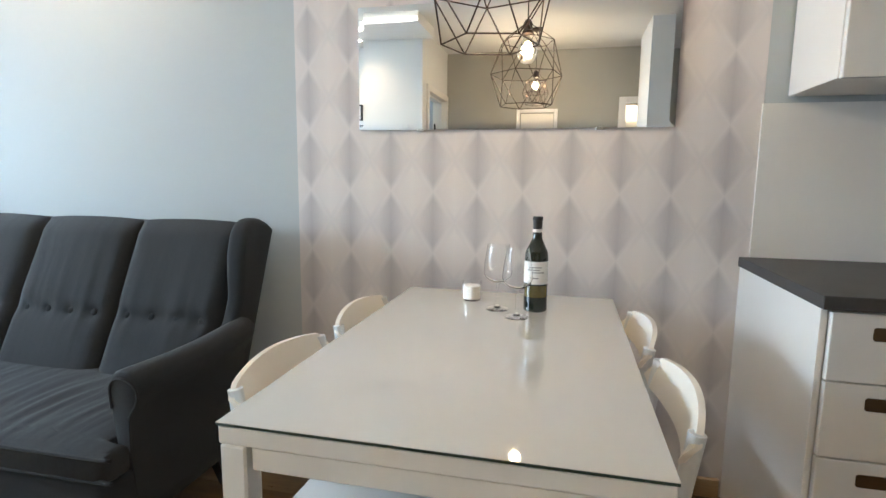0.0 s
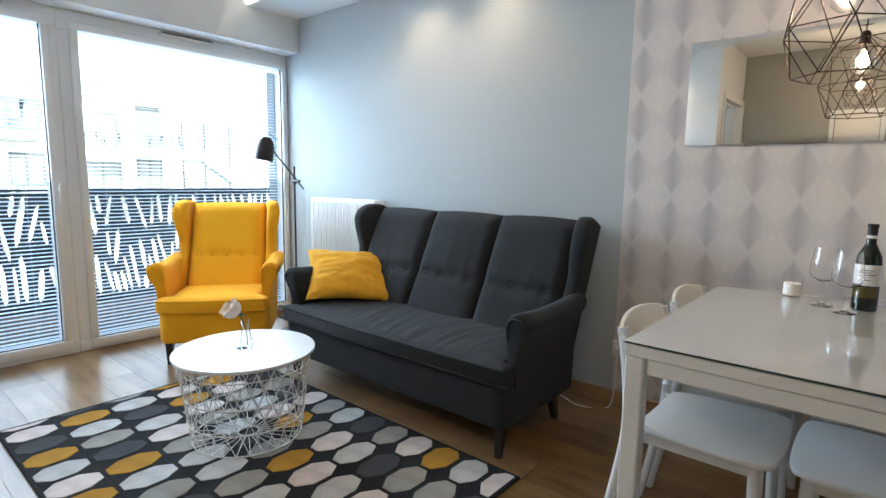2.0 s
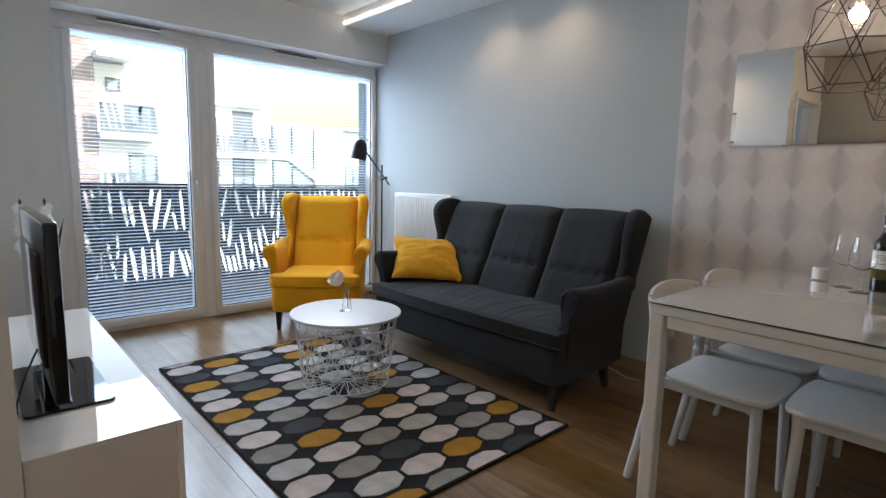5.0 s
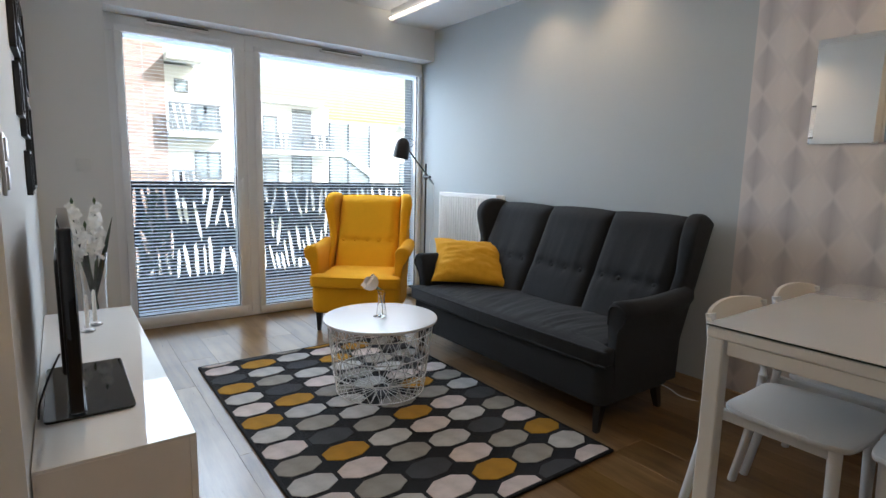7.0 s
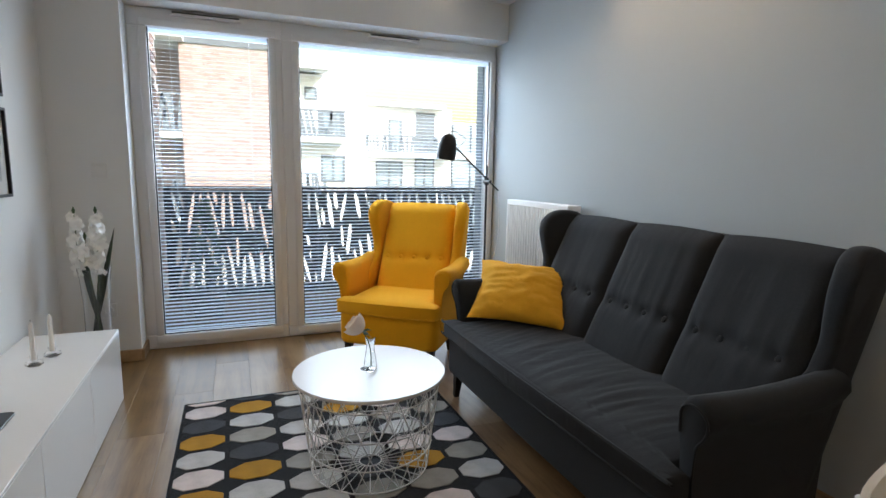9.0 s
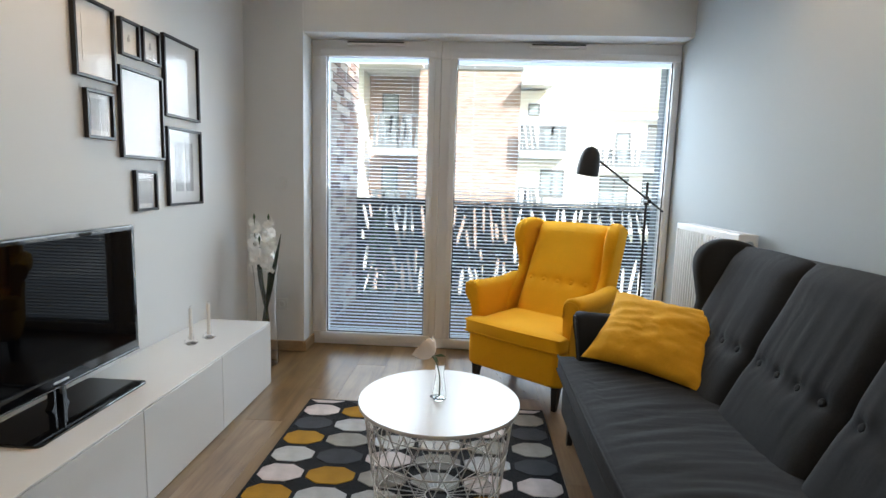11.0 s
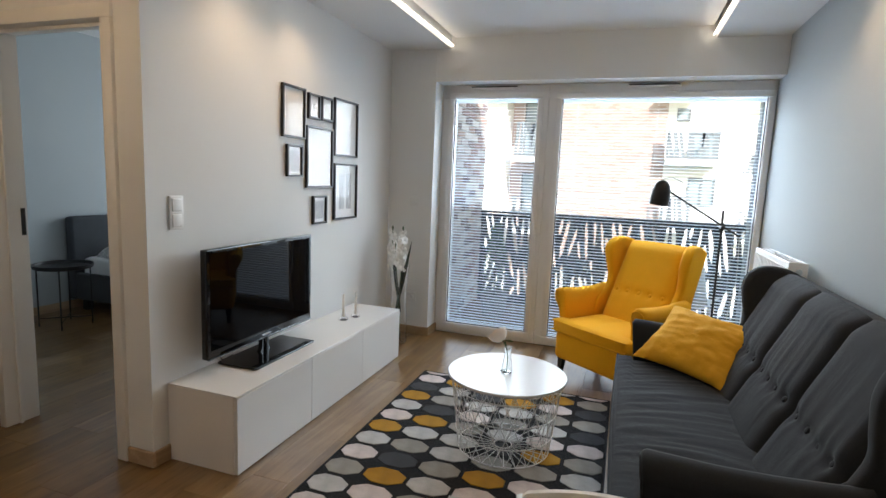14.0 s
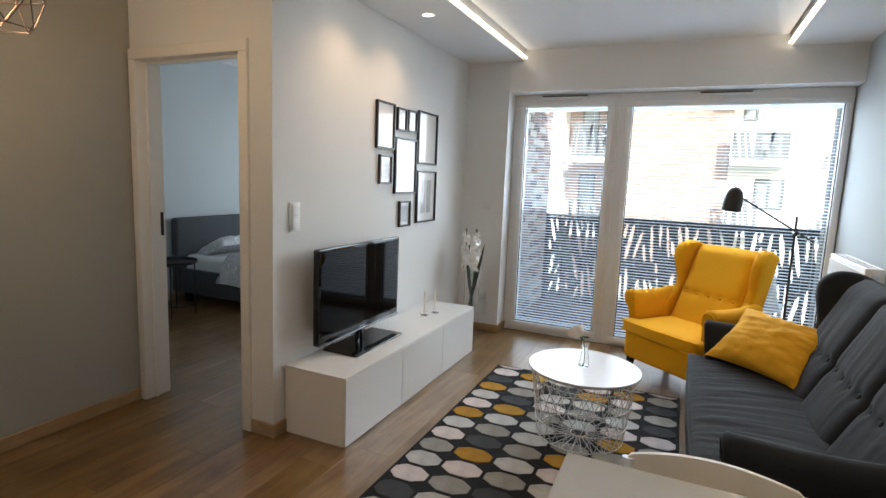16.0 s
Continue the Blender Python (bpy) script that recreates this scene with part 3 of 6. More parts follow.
def casement(name, y0, y1, py0, py1, pz0, pz1, label):
    """A frame y0..y1 with its pane, blind and reveal."""
    t = thing(name, label, "window", kind="structure")
    zb, zt = 0.0, 2.18
    x0, x1 = -3.96, -3.86
    fr = [("frame_rail", (x0, x1, y0, y1, zb, pz0)), ("frame_rail", (x0, x1, y0, y1, pz1, zt)), ("frame_stile", (x0 + 0.002, x1 - 0.002, y0, py0, pz0, pz1)), ("frame_stile", (x0 + 0.002, x1 - 0.002, py1, y1, pz0, pz1))]
    for n, b in fr:
        part(n, box(*b, 0.004, 1), M_PVC, t)
    # raised sash
    o, w = 0.045, 0.028
    for n, b in (("sash_rail", (x1, x1 + 0.022, py0 - o, py1 + o, pz0 - 0.06, pz0)), ("sash_rail", (x1, x1 + 0.022, py0 - o, py1 + o, pz1, pz1 + 0.045)),
                 ("sash_stile", (x1, x1 + 0.0215, py0 - o, py0, pz0, pz1)), ("sash_stile", (x1, x1 + 0.0215, py1, py1 + o, pz0, pz1))):
        part(n, box(*b, 0.006, 2), M_PVC, t)
    for n, b in (("gasket", (x1 - 0.01, x1 - 0.004, py0, py1, pz0, pz0 + 0.006)), ("gasket", (x1 - 0.01, x1 - 0.004, py0, py0 + 0.006, pz0, pz1)), ("gasket", (x1 - 0.01, x1 - 0.004, py1 - 0.006, py1, pz0, pz1))):
        part(n, box(*b), M_DARKSLOT, t)
    pane = part("pane", box(-3.922, -3.916, py0, py1, pz0, pz1), M_GLASS, t, smooth=0)
    pane.visible_shadow = False
    return t


PL = (-0.280, 0.435, 0.095, 2.066)
PR = (0.631, 2.087, 0.078, 2.062)
w1 = casement("window_1", -0.39, 0.520, *PL, "white balcony door with a tall glass pane")
part("door_handle", box(-3.810, -3.795, 0.458, 0.480, 0.98, 1.11, 0.007, 2, box(-3.840, -3.798, 0.460, 0.478, 1.07, 1.09, 0.004, 1)), M_PVC, w1)
w2 = casement("window_2", 0.522, 2.138, *PR, "wide fixed white window with one large pane")
part("outer_jamb", box(-4.07, -3.9605, 2.080, 2.137, -0.06, 2.18, 0.003, 1), M_FARGREY, w2, "grey outer window jamb")
for y0, y1 in ((-0.14, 0.27), (1.12, 1.50)):
    v = tagged(part("air_vent", box(-3.862, -3.825, y0, y1, 2.140, 2.165, 0.006, 2), M_PVC), "slim air vent on the window's top rail", "air vent", "air vents")
    # dark strip on the vent's front stands for its shaded slot
    part("slot_shade", box(-3.826, -3.820, y0 + 0.01, y1 - 0.01, 2.154, 2.162), M_DARKSLOT, v)


def blind(name, y0, y1, z0, z1, label):
    t = thing(name, label, "venetian blind")
    bm = box(-3.912, -3.888, y0 + 0.002, y1 - 0.002, z1 - 0.028, z1 - 0.002, 0.003, 1)
    part("head_rail", bm, M_SLAT, t)
    part("bottom_rail", box(-3.910, -3.890, y0 + 0.004, y1 - 0.004, z0 + 0.004, z0 + 0.016, 0.003, 1), M_SLAT, t)
    n = int((z1 - z0 - 0.06) / 0.0250)
    sl = slab([(-3.9115, 0.0030), (-3.900, 0.0014), (-3.888, -0.0020), (-3.888, -0.0026), (-3.900, 0.0008), (-3.9115, 0.0024)], 'y', y0 + 0.004, y1 - 0.004)
    first = part("slat", sl, M_SLAT, t, smooth=60)
    first.location.z = z0 + 0.03
    for i in range(1, n):
        s = new("slat", first.data)
        s.parent = t
        s.location.z = z0 + 0.03 + i * 0.0250
    for y in (y0 + 0.12, y1 - 0.12) + (((y0 + y1) / 2,) if y1 - y0 > 1 else ()):
        part("cord", rod((-3.9135, y, z0 + 0.01), (-3.9135, y, z1 - 0.01), 0.0008, n=5), M_SLAT, t)
    return t


blind("venetian_blind", *PL, "white venetian blind, lowered, slats open, in the balcony door")
blind("venetian_blind", *PR, "wide white venetian blind, lowered, slats open, in the fixed window")

# ---- bedroom doorway ----
dw = thing("door_1", "white bedroom door casing round an open doorway", "door", kind="structure")
for n, b in (("casing", (XDOOR - 0.14, XDOOR + 0.018, -1.003, -0.942, 0, 2.0)), ("casing", (XDOOR - 0.15, XDOOR + 0.018, YHALL + 0.003, -1.775, 0, 2.0)), ("casing", (XDOOR - 0.15, XDOOR + 0.018, YHALL + 0.003, -0.942, 2.0, 2.062))):
    part(n, box(*b, 0.005, 2), M_CASING, dw)
for n, b in (("stop", (XDOOR - 0.06, XDOOR - 0.045, -1.018, -1.003, 0, 2.0)), ("stop", (XDOOR - 0.06, XDOOR - 0.045, -1.775, -1.76, 0, 2.0)), ("stop", (XDOOR - 0.06, XDOOR - 0.045, -1.76, -1.015, 1.985, 2.0))):
    part(n, box(*b, 0.002, 1), M_CASING, dw)
part("lock_plate", box(XDOOR - 0.136, XDOOR - 0.116, -1.7755, -1.772, 1.0, 1.14), M_DARKSLOT, dw)

# hall doors that the mirror shows
d2 = thing("door_2", "narrow white cupboard door in a white frame", "door", kind="structure")
for b in ((-0.385, -0.345, YHALL, YHALL + 0.02, 0, 1.91), (0.015, 0.055, YHALL, YHALL + 0.02, 0, 1.91), (-0.345, 0.015, YHALL, YHALL + 0.02, 1.87, 1.91)):
    part("casing", box(*b, 0.004, 1), M_PVC, d2)
part("leaf", box(-0.340, 0.010, YHALL - 0.025, YHALL - 0.004, 0.005, 1.865, 0.003, 1), M_CASING, d2)
d3 = thing("door_3", "white door casing round a lit open doorway", "door", kind="structure")
for b in ((0.68, 0.75, YHALL, YHALL + 0.02, 0, 2.02), (1.5, 1.57, YHALL, YHALL + 0.02, 0, 2.02), (0.75, 1.5, YHALL, YHALL + 0.02, 1.95, 2.02)):
    part("casing", box(*b, 0.004, 1), M_PVC, d3)
part("lens", turned([(0, 0), (0.09, 0), (0.09, -0.03), (0.06, -0.05), (0, -0.055)], 20), M_SPOT, tagged(part("ceiling_lamp", turned([(0, 0), (0.11, 0), (0.11, -0.015), (0, -0.015)], 20), M_PLASTIC, at=pose(1.2, -2.6, 2.515)), "round ceiling lamp in the lit side room", "ceiling lamp"))
lamp("side_room_lamp", 'POINT', (1.2, -2.6, 2.35), 9, WARM, radius=0.08)

# ---- seating ----


def wing_seat(name, label, category, hw, n_panels, yb, cloth, back_cloth, plain, place, turn, wing_in=0.004, creased=0.0):
    """A wing-backed seat on tapered legs; hw is half the distance between the arms' middles, yb the back's rear at the top."""
    t = thing(name, label, category, place, turn)
    yr = yb - 0.255
    bm = slab(rounded(-hw - 0.005, hw + 0.005, -0.415, yr, 0.06), 'z', 0.135, 0.345, 0.03, 3)
    part("body", bm, plain, t)
    # seat cushion, T-shaped in front of the arms, with a crowned and creased top
    yj = yb - 0.28
    o = [(-hw - 0.012, -0.352), (-hw - 0.012, -0.405), (-hw + 0.02, -0.438), (0, -0.450), (hw - 0.02, -0.438), (hw + 0.012, -0.405), (hw + 0.012, -0.352), (hw - 0.055, -0.345), (hw - 0.055, yj), (-hw + 0.055, yj), (-hw + 0.055, -0.345)]
    bm = slab(o, 'z', 0.332, 0.420, 0.020, 3)
    nx, ny = int(hw * 180), 40
    rows = []
    for j in range(ny + 1):
        q = j / ny
        y = -0.436 + (yj + 0.436) * q
        half = hw + 0.004 if y < -0.352 else hw - 0.058
        row = []
        for i in range(nx + 1):
            u = -1 + 2 * i / nx
            x = u * half
            dome = (1 - u ** 8) ** 0.7 * max(0.0, 1 - (2 * q - 1) ** 6) ** 0.6
            bend = x * 19 + 2.5 * math.sin(q * 2.1 + x * 1.7)
            crease = noise.noise(Vector((bend, q * 1.3, hw))) + 0.5 * noise.noise(Vector((bend * 2.1, q * 2.2, 4 + hw)))
            row.append((x, y, 0.4155 + 0.017 * dome + creased * dome * crease * (0.45 + 0.55 * math.exp(-((q - 0.25) / 0.3) ** 2))))
        rows.append(row)
    loft(rows, closed_ring=False, caps=False, bm=bm)
    cush = part("seat_cushion", bm, cloth, t, smooth=50)
    pip = [(-hw + 0.014, -0.436), (-hw + 0.03, -0.441), (0, -0.452), (hw - 0.03, -0.441), (hw - 0.014, -0.436)]
    for z in (0.346, 0.411):
        part("piping", tube(smooth_path([(x, y + 0.007, z) for x, y in pip], 5), 0.0055, 6), plain, cush)
    # back: padded panels with a row of buttons
    z0, zh, vb = 0.395, 0.578, 0.40
    front = lambda v: (yb - 0.335) + 0.275 * v
    xe = hw - wing_in - 0.028
    w = 2 * xe / n_panels
    for k in range(n_panels):
        xa = -xe + k * w
        nu, nv = 48, 48
        nb = 5 if n_panels == 1 else 4
        soft = 0.35 if n_panels == 1 else 1.0
        bx = [0.5 + (j - (nb - 1) / 2) * (0.90 if nb == 4 else 0.95) / nb for j in range(nb)]
        rings = []
        for i in range(nv + 1):
            v = i / nv
            row, rear = [], []
            for j in range(nu + 1):
                u = j / nu
                edge = min(u, 1 - u)
                puff = 0.058 * (1 - math.exp(-edge * w * 42)) * (1 - (0.16 if n_panels == 1 else 0.22) * math.exp(-((v - vb) / 0.060) ** 2))
                puff *= 1 - 0.9 * max(0.0, (v - 0.90) / 0.10) ** 2
                dim = sum(math.exp(-((u - b) * w / 0.020) ** 2 - ((v - vb) * zh / 0.018) ** 2) for b in bx)
                env = math.exp(-(v - vb) / (0.36 if k == 1 else 0.20)) if v > vb else math.exp(-(vb - v) / 0.12)
                gather = soft * 0.0060 * env * (noise.noise(Vector((u * nb * 4.2 + 9 * k, v * 0.8, hw))) + 0.35 * math.sin(u * nb * 2 * math.pi + k))
                slow = soft * 0.005 * noise.noise(Vector((u * 3 + 7 * k, v * 2.0, hw * 9)))
                row.append((xa + u * w, front(v) - puff + 0.012 * dim + gather + slow, z0 + v * zh + (0.014 * math.sin(math.pi * u) ** 0.5 * max(0.0, (v - 0.8) / 0.2))))
                rear.append((xa + u * w, front(v) + 0.05, z0 + v * zh))
            rings.append(row + list(reversed(rear)))
        pan = part("back_panel", loft(rings), back_cloth, t)
        for b in bx:
            p = (xa + b * w, front(vb) - (0.058 * (0.84 if n_panels == 1 else 0.78) * (1 - math.exp(-min(b, 1 - b) * w * 42))) + 0.010, z0 + vb * zh)
            part("button", turned([(0.0, -0.004), (0.011, -0.003), (0.014, 0.002), (0.010, 0.007), (0.0, 0.009)], 12), plain, pan, at=Matrix.Translation(p) @ pose(0, 0, 0, 64, 0, 0))
    # rear shell
    part("back_shell", slab([(yr - 0.06, 0.16), (yr, 0.16), (yb + 0.004, 0.93), (yb - 0.004, 0.968), (yb - 0.05, 0.972), (yb - 0.10, 0.88)], 'x', -hw + 0.02 + wing_in, hw - 0.02 - wing_in, 0.012, 2), plain, t)
    for s in (-1, 1):
        # wing with a rounded ear
        line = smooth_path([(yb + 0.022, 0.952, 0), (yb - 0.03, 0.984, 0), (yb - 0.10, 1.002, 0), (yb - 0.17, 0.995, 0), (yb - 0.225, 0.955, 0), (yb - 0.248, 0.885, 0), (yb - 0.240, 0.79, 0), (yb - 0.232, 0.71, 0), (yb - 0.26, 0.63, 0)], 4)
        o = [(p.x, p.y) for p in line] + [(yb - 0.38, 0.54), (yb - 0.42, 0.34), (yr - 0.04, 0.20), (yr + 0.005, 0.22), (yr + 0.06, 0.40)]
        bm = slab(o, 'x', -0.036, 0.036, 0.024, 3)
        for v in bm.verts:
            flare = max(0.0, yb - 0.05 - v.co.y) * 0.22 * min(1.0, max(0.0, (v.co.z - 0.62) / 0.30))
            low = 0.022 * min(1.0, max(0.0, (0.6 - v.co.z) / 0.3))
            v.co.x = s * (hw - wing_in * min(1.0, max(0.0, (v.co.z - 0.4) / 0.25)) + v.co.x * (0.80 + 0.35 * min(1.0, max(0.0, (v.co.z - 0.6) / 0.3))) + flare - low)
        part("wing", bm, plain, t)
        # rolled arm, flaring out towards the top
        prof = lambda k, zt: [(0.004, 0.16), (0.012, zt - 0.22), (0.022 + 0.006 * k, zt - 0.12), (0.050 + 0.010 * k, zt - 0.078), (0.064 + 0.010 * k, zt - 0.048), (0.060 + 0.008 * k, zt - 0.018), (0.040, zt - 0.001), (0.012, zt + 0.003), (-0.014, zt - 0.006), (-0.031, zt - 0.03), (-0.036, zt - 0.09), (-0.040, 0.20)]
        st = [(-0.352, 0.86, 0.612, 0.6), (-0.348, 0.95, 0.624, 0.8), (-0.336, 1.0, 0.632, 1), (-0.26, 1.0, 0.628, 1), (-0.15, 1, 0.622, 1), (-0.02, 1, 0.624, 0.8), (yb - 0.30, 1, 0.632, 0.5), (yb - 0.22, 1, 0.64, 0.2)]
        rings = []
        for y, g, zt, k in st:
            rings.append([(s * (hw + px * g), y + (-0.10 * (pz - 0.50) if y < -0.2 else 0), pz) for px, pz in prof(k, zt)])
        arm = part("arm", loft(rings), plain, t, smooth=50)
        face = [(px * 0.86, pz) for px, pz in prof(0.6, 0.609)]
        part("piping", tube(smooth_path([(s * (hw + px), -0.3535 - 0.10 * (pz - 0.50), pz) for px, pz in face[1:-1]], 4), 0.004, 6), plain, arm)
    for sx in (-1, 1):
        part("leg", loft([[(sx * (hw - 0.045) + a * r, -0.355 + b * r + dy, z) for a, b in ((-1, -1), (1, -1), (1, 1), (-1, 1))] for z, r, dy in ((0.0, 0.012, -0.015), (0.145, 0.023, 0))]), M_DARKWOOD, t)
        part("leg", loft([[(sx * (hw - 0.05) + a * r, yr - 0.07 + b * r + dy, z) for a, b in ((-1, -1), (1, -1), (1, 1), (-1, 1))] for z, r, dy in ((0.0, 0.013, 0.05), (0.16, 0.023, 0))]), M_DARKWOOD, t)
    return t


wing_seat("sofa", "charcoal grey cloth three-seat wing-back sofa with buttoned back", "sofa", 0.780, 3, 0.41, M_CHARCOAL, M_CHARBACK, M_CHARPLAIN, (-1.765, 1.635, 0), 0, 0.022, 0.0085)
wing_seat("armchair", "bright yellow cloth wing-back armchair with buttoned back and black legs", "armchair", 0.318, 1, 0.345, M_YELLOW, M_YELLOW, M_YELLOW, (-3.325, 1.266, 0), 51.5, 0.038, 0.0015)


def cushion(at):
    w, h, d = 0.51, 0.43, 0.082
    n = 40
    front, rear = [], []
    for i in range(n + 1):
        u = -1 + 2 * i / n
        fr, rr = [], []
        for j in range(n + 1):
            v = -1 + 2 * j / n
            k = (1 - abs(u) ** 2.6) * (1 - abs(v) ** 2.6)
            th = d * max(0.0, k) ** 0.55
            pull_u, pull_v = 1 - 0.07 * (1 - v * v), 1 - 0.10 * (1 - u * u)
            wr = 0.010 * noise.noise(Vector((u * 2.4, v * 3.1, 3.3))) + 0.007 * noise.noise(Vector((u * 9, v * 2, 1.3))) * abs(v) + 0.007 * noise.noise(Vector((u * 2, v * 9, 7.3))) * abs(u) + 0.006 * noise.noise(Vector((u * 3 + v * 5, v * 4 - u * 3, 2.1)))
            x, z = u * w / 2 * (1 - 0.10 * (1 - v * v)), v * h / 2 * (1 - 0.11 * (1 - u * u))
            fr.append((x, -th - wr * (k > 0.02), z))
            rr.append((x, th * 0.8, z))
        front.append(fr)
        rear.append(rr)
    bm = bmesh.new()
    for g, flip in ((front, False), (rear, True)):
        vs = [[bm.verts.new(p) for p in r] for r in g]
        for a, b in zip(vs, vs[1:]):
            for i in range(n):
                f = (a[i], a[i + 1], b[i + 1], b[i])
                bm.faces.new(f if not flip else tuple(reversed(f)))
    bmesh.ops.remove_doubles(bm, verts=bm.verts, dist=0.0015)
    ob = part("throw_cushion", bm, M_CUSHION, at=at, smooth=60)
    return tagged(ob, "mustard yellow cloth cushion leaning on the grey sofa", "cushion")


cw = Vector((0.265, 0.376, -0.03)).normalized()
chh = Vector((-0.262, 0.200, 0.235))
chh = (chh - cw * chh.dot(cw)).normalized()
cn = chh.cross(cw)
cushion(Matrix(((cw.x, cn.x, chh.x, -2.405), (cw.y, cn.y, chh.y, 1.592), (cw.z, cn.z, chh.z, 0.572), (0, 0, 0, 1))))

# ---- rug ----
rug = thing("rug", "dark short-pile rug patterned with white, grey and ochre octagons", "rug")
part("ground", box(-2.842, -0.872, -0.090, 1.186, 0, 0.010, 0.003, 1), M_PILE, rug)
for b in ((-2.842, -2.828, -0.090, 1.186), (-0.886, -0.872, -0.090, 1.186), (-2.828, -0.886, -0.090, -0.076), (-2.828, -0.886, 1.172, 1.186)):
    part("binding", box(*b, 0.0, 0.0125, 0.003, 1), M_PILE, rug)
COLS = ["PPDGWPGWPTWPDW", "DGWTDGWTDGPTWG", "TWDWPTWWTWTDPT", "GPGWTWDTGPWPGP", "WGPTWPGTPWDTTD", "PTDTDPTWDTPGWP"]
OCT = [(-0.063, -0.042), (-0.063, 0.042), (-0.026, 0.0985), (0.026, 0.0985), (0.063, 0.042), (0.063, -0.042), (0.026, -0.0985), (-0.026, -0.0985)]
kinds = {}
for j, col in enumerate(COLS):
    for i, c in enumerate(col):
        cx, cy = -2.859 + 0.1508 * i, 0.008 + 0.2160 * j
        half = i in (0, len(col) - 1)
        key = (c, i if half else -1, j if j in (0, 5) else -1)
        if key not in kinds:
            o = [(max(-2.827 - cx, min(-0.887 - cx, u)), max(-0.075 - cy, min(v, 1.171 - cy))) for u, v in OCT]
            bm = bmesh.new()
            loft([[(u, v, 0.0102) for u, v in o], [(u * 0.985, v * 0.985, 0.0125) for u, v in o]], bm=bm)
            ob = part("octagon", bm, PILES[c], rug, smooth=0)
            kinds[key] = ob.data
        else:
            ob = new("octagon", kinds[key])
            ob.parent = rug
        ob.location = (cx, cy, 0)

# ---- coffee table ----
ct = thing("coffee_table", "round white coffee table on a white wire basket base", "table", (-2.005, 0.668, 0.0125))
part("tabletop", turned([(0.0, 0.382), (0.299, 0.382), (0.303, 0.385), (0.304, 0.393), (0.302, 0.397), (0.0, 0.398)], 72), M_COFFEETOP, ct)
for z, r in ((0.004, 0.236), (0.10, 0.250), (0.215, 0.262), (0.335, 0.277), (0.379, 0.283)):
    part("ring", hoop((0, 0, z), r, 0.0028), M_WIRE, ct)
bar = lambda a, z, r: (r * math.cos(a), r * math.sin(a), z)
for i in range(26):
    a = 2 * math.pi * i / 26
    for s in (-1, 1):
        pts = [bar(a + s * 0.62 * (1 - k / 6), 0.379 - 0.375 * k / 6, 0.283 - 0.047 * k / 6) for k in range(7)]
        part("wire", tube(pts, 0.0019, 5), M_WIRE, ct)
    part("spoke", rod(bar(a, 0.004, 0.236), bar(a, 0.004, 0.045), 0.0019, n=5), M_WIRE, ct)
part("ring", hoop((0, 0, 0.004), 0.045, 0.0028, 24), M_WIRE, ct)
# dark disc laid on the tabletop in place of a shaded hole
part("handle_hole_shade", turned([(0, 0.3982), (0.022, 0.3982), (0.022, 0.3986), (0, 0.3986)], 20), M_DARKSLOT, ct, at=pose(-0.01, -0.015, 0))

bv = thing("bud_vase", "slim clear glass vase holding one cream rose on the coffee table", "vase", (-1.998, 0.668, 0.411))
pr = [(0.024, 0.0), (0.027, 0.004), (0.027, 0.02), (0.023, 0.05), (0.017, 0.085), (0.0165, 0.105), (0.0215, 0.135)]
ob = part("glass_body", turned(pr + [(r - 0.002, z) for r, z in reversed(pr[1:-1])] + [(0.0, 0.012)], 24, caps=True), M_CLEAR, bv)
part("stem", tube(smooth_path([(0.012, 0.0, 0.012), (0.004, 0, 0.08), (-0.004, -0.014, 0.135), (-0.008, -0.035, 0.165)], 4), 0.0022, 6), M_LEAF, bv)
bm = bmesh.new()
axis = Vector((-0.25, -0.75, 0.62)).to_track_quat('Z', 'Y').to_matrix()
heart = Vector((-0.010, -0.056, 0.186))
for lay, (count, rad, top, wide) in enumerate(((4, 0.022, 0.45, 1.15), (5, 0.030, 0.80, 0.95), (6, 0.037, 1.15, 0.78))):
    for q in range(count):
        az0 = 6.283 * q / count + 0.7 * lay
        pet = []
        for i in range(6):
            f = i / 5
            pol = 2.95 - (2.95 - top - 0.12 * (q % 2)) * f
            row = []
            for j in range(6):
                u = -1 + j / 2.5
                az = az0 + u * wide * (1 - 0.35 * f ** 3)
                rr = rad * (1 + (0.10 + 0.13 * (q % 3)) * lay * f ** 3 + 0.09 * math.sin(4 * u + 2.3 * q) * f)
                row.append(heart + axis @ Vector((rr * math.sin(pol) * math.cos(az), rr * math.sin(pol) * math.sin(az), rr * math.cos(pol))))
            pet.append(row)
        loft(pet, closed_ring=False, caps=False, bm=bm)
part("bloom", bm, M_ROSE, bv, "cream rose bloom", smooth=80)
for a in (0.4, 2.2, -1.0):
    bm = loft([[(-0.022, -0.024, 0.160), (-0.022 + 0.004 * math.cos(a), -0.024, 0.158)], [(-0.022 + 0.03 * math.cos(a) - 0.01 * math.sin(a), -0.024 + 0.03 * math.sin(a), 0.158), (-0.022 + 0.03 * math.cos(a) + 0.012 * math.sin(a), -0.024 + 0.03 * math.sin(a) - 0.012, 0.152)], [(-0.022 + 0.05 * math.cos(a), -0.024 + 0.05 * math.sin(a), 0.148), (-0.021 + 0.05 * math.cos(a), -0.024 + 0.05 * math.sin(a), 0.147)]], closed_ring=False, caps=False)
    part("leaf", bm, M_LEAF, bv)

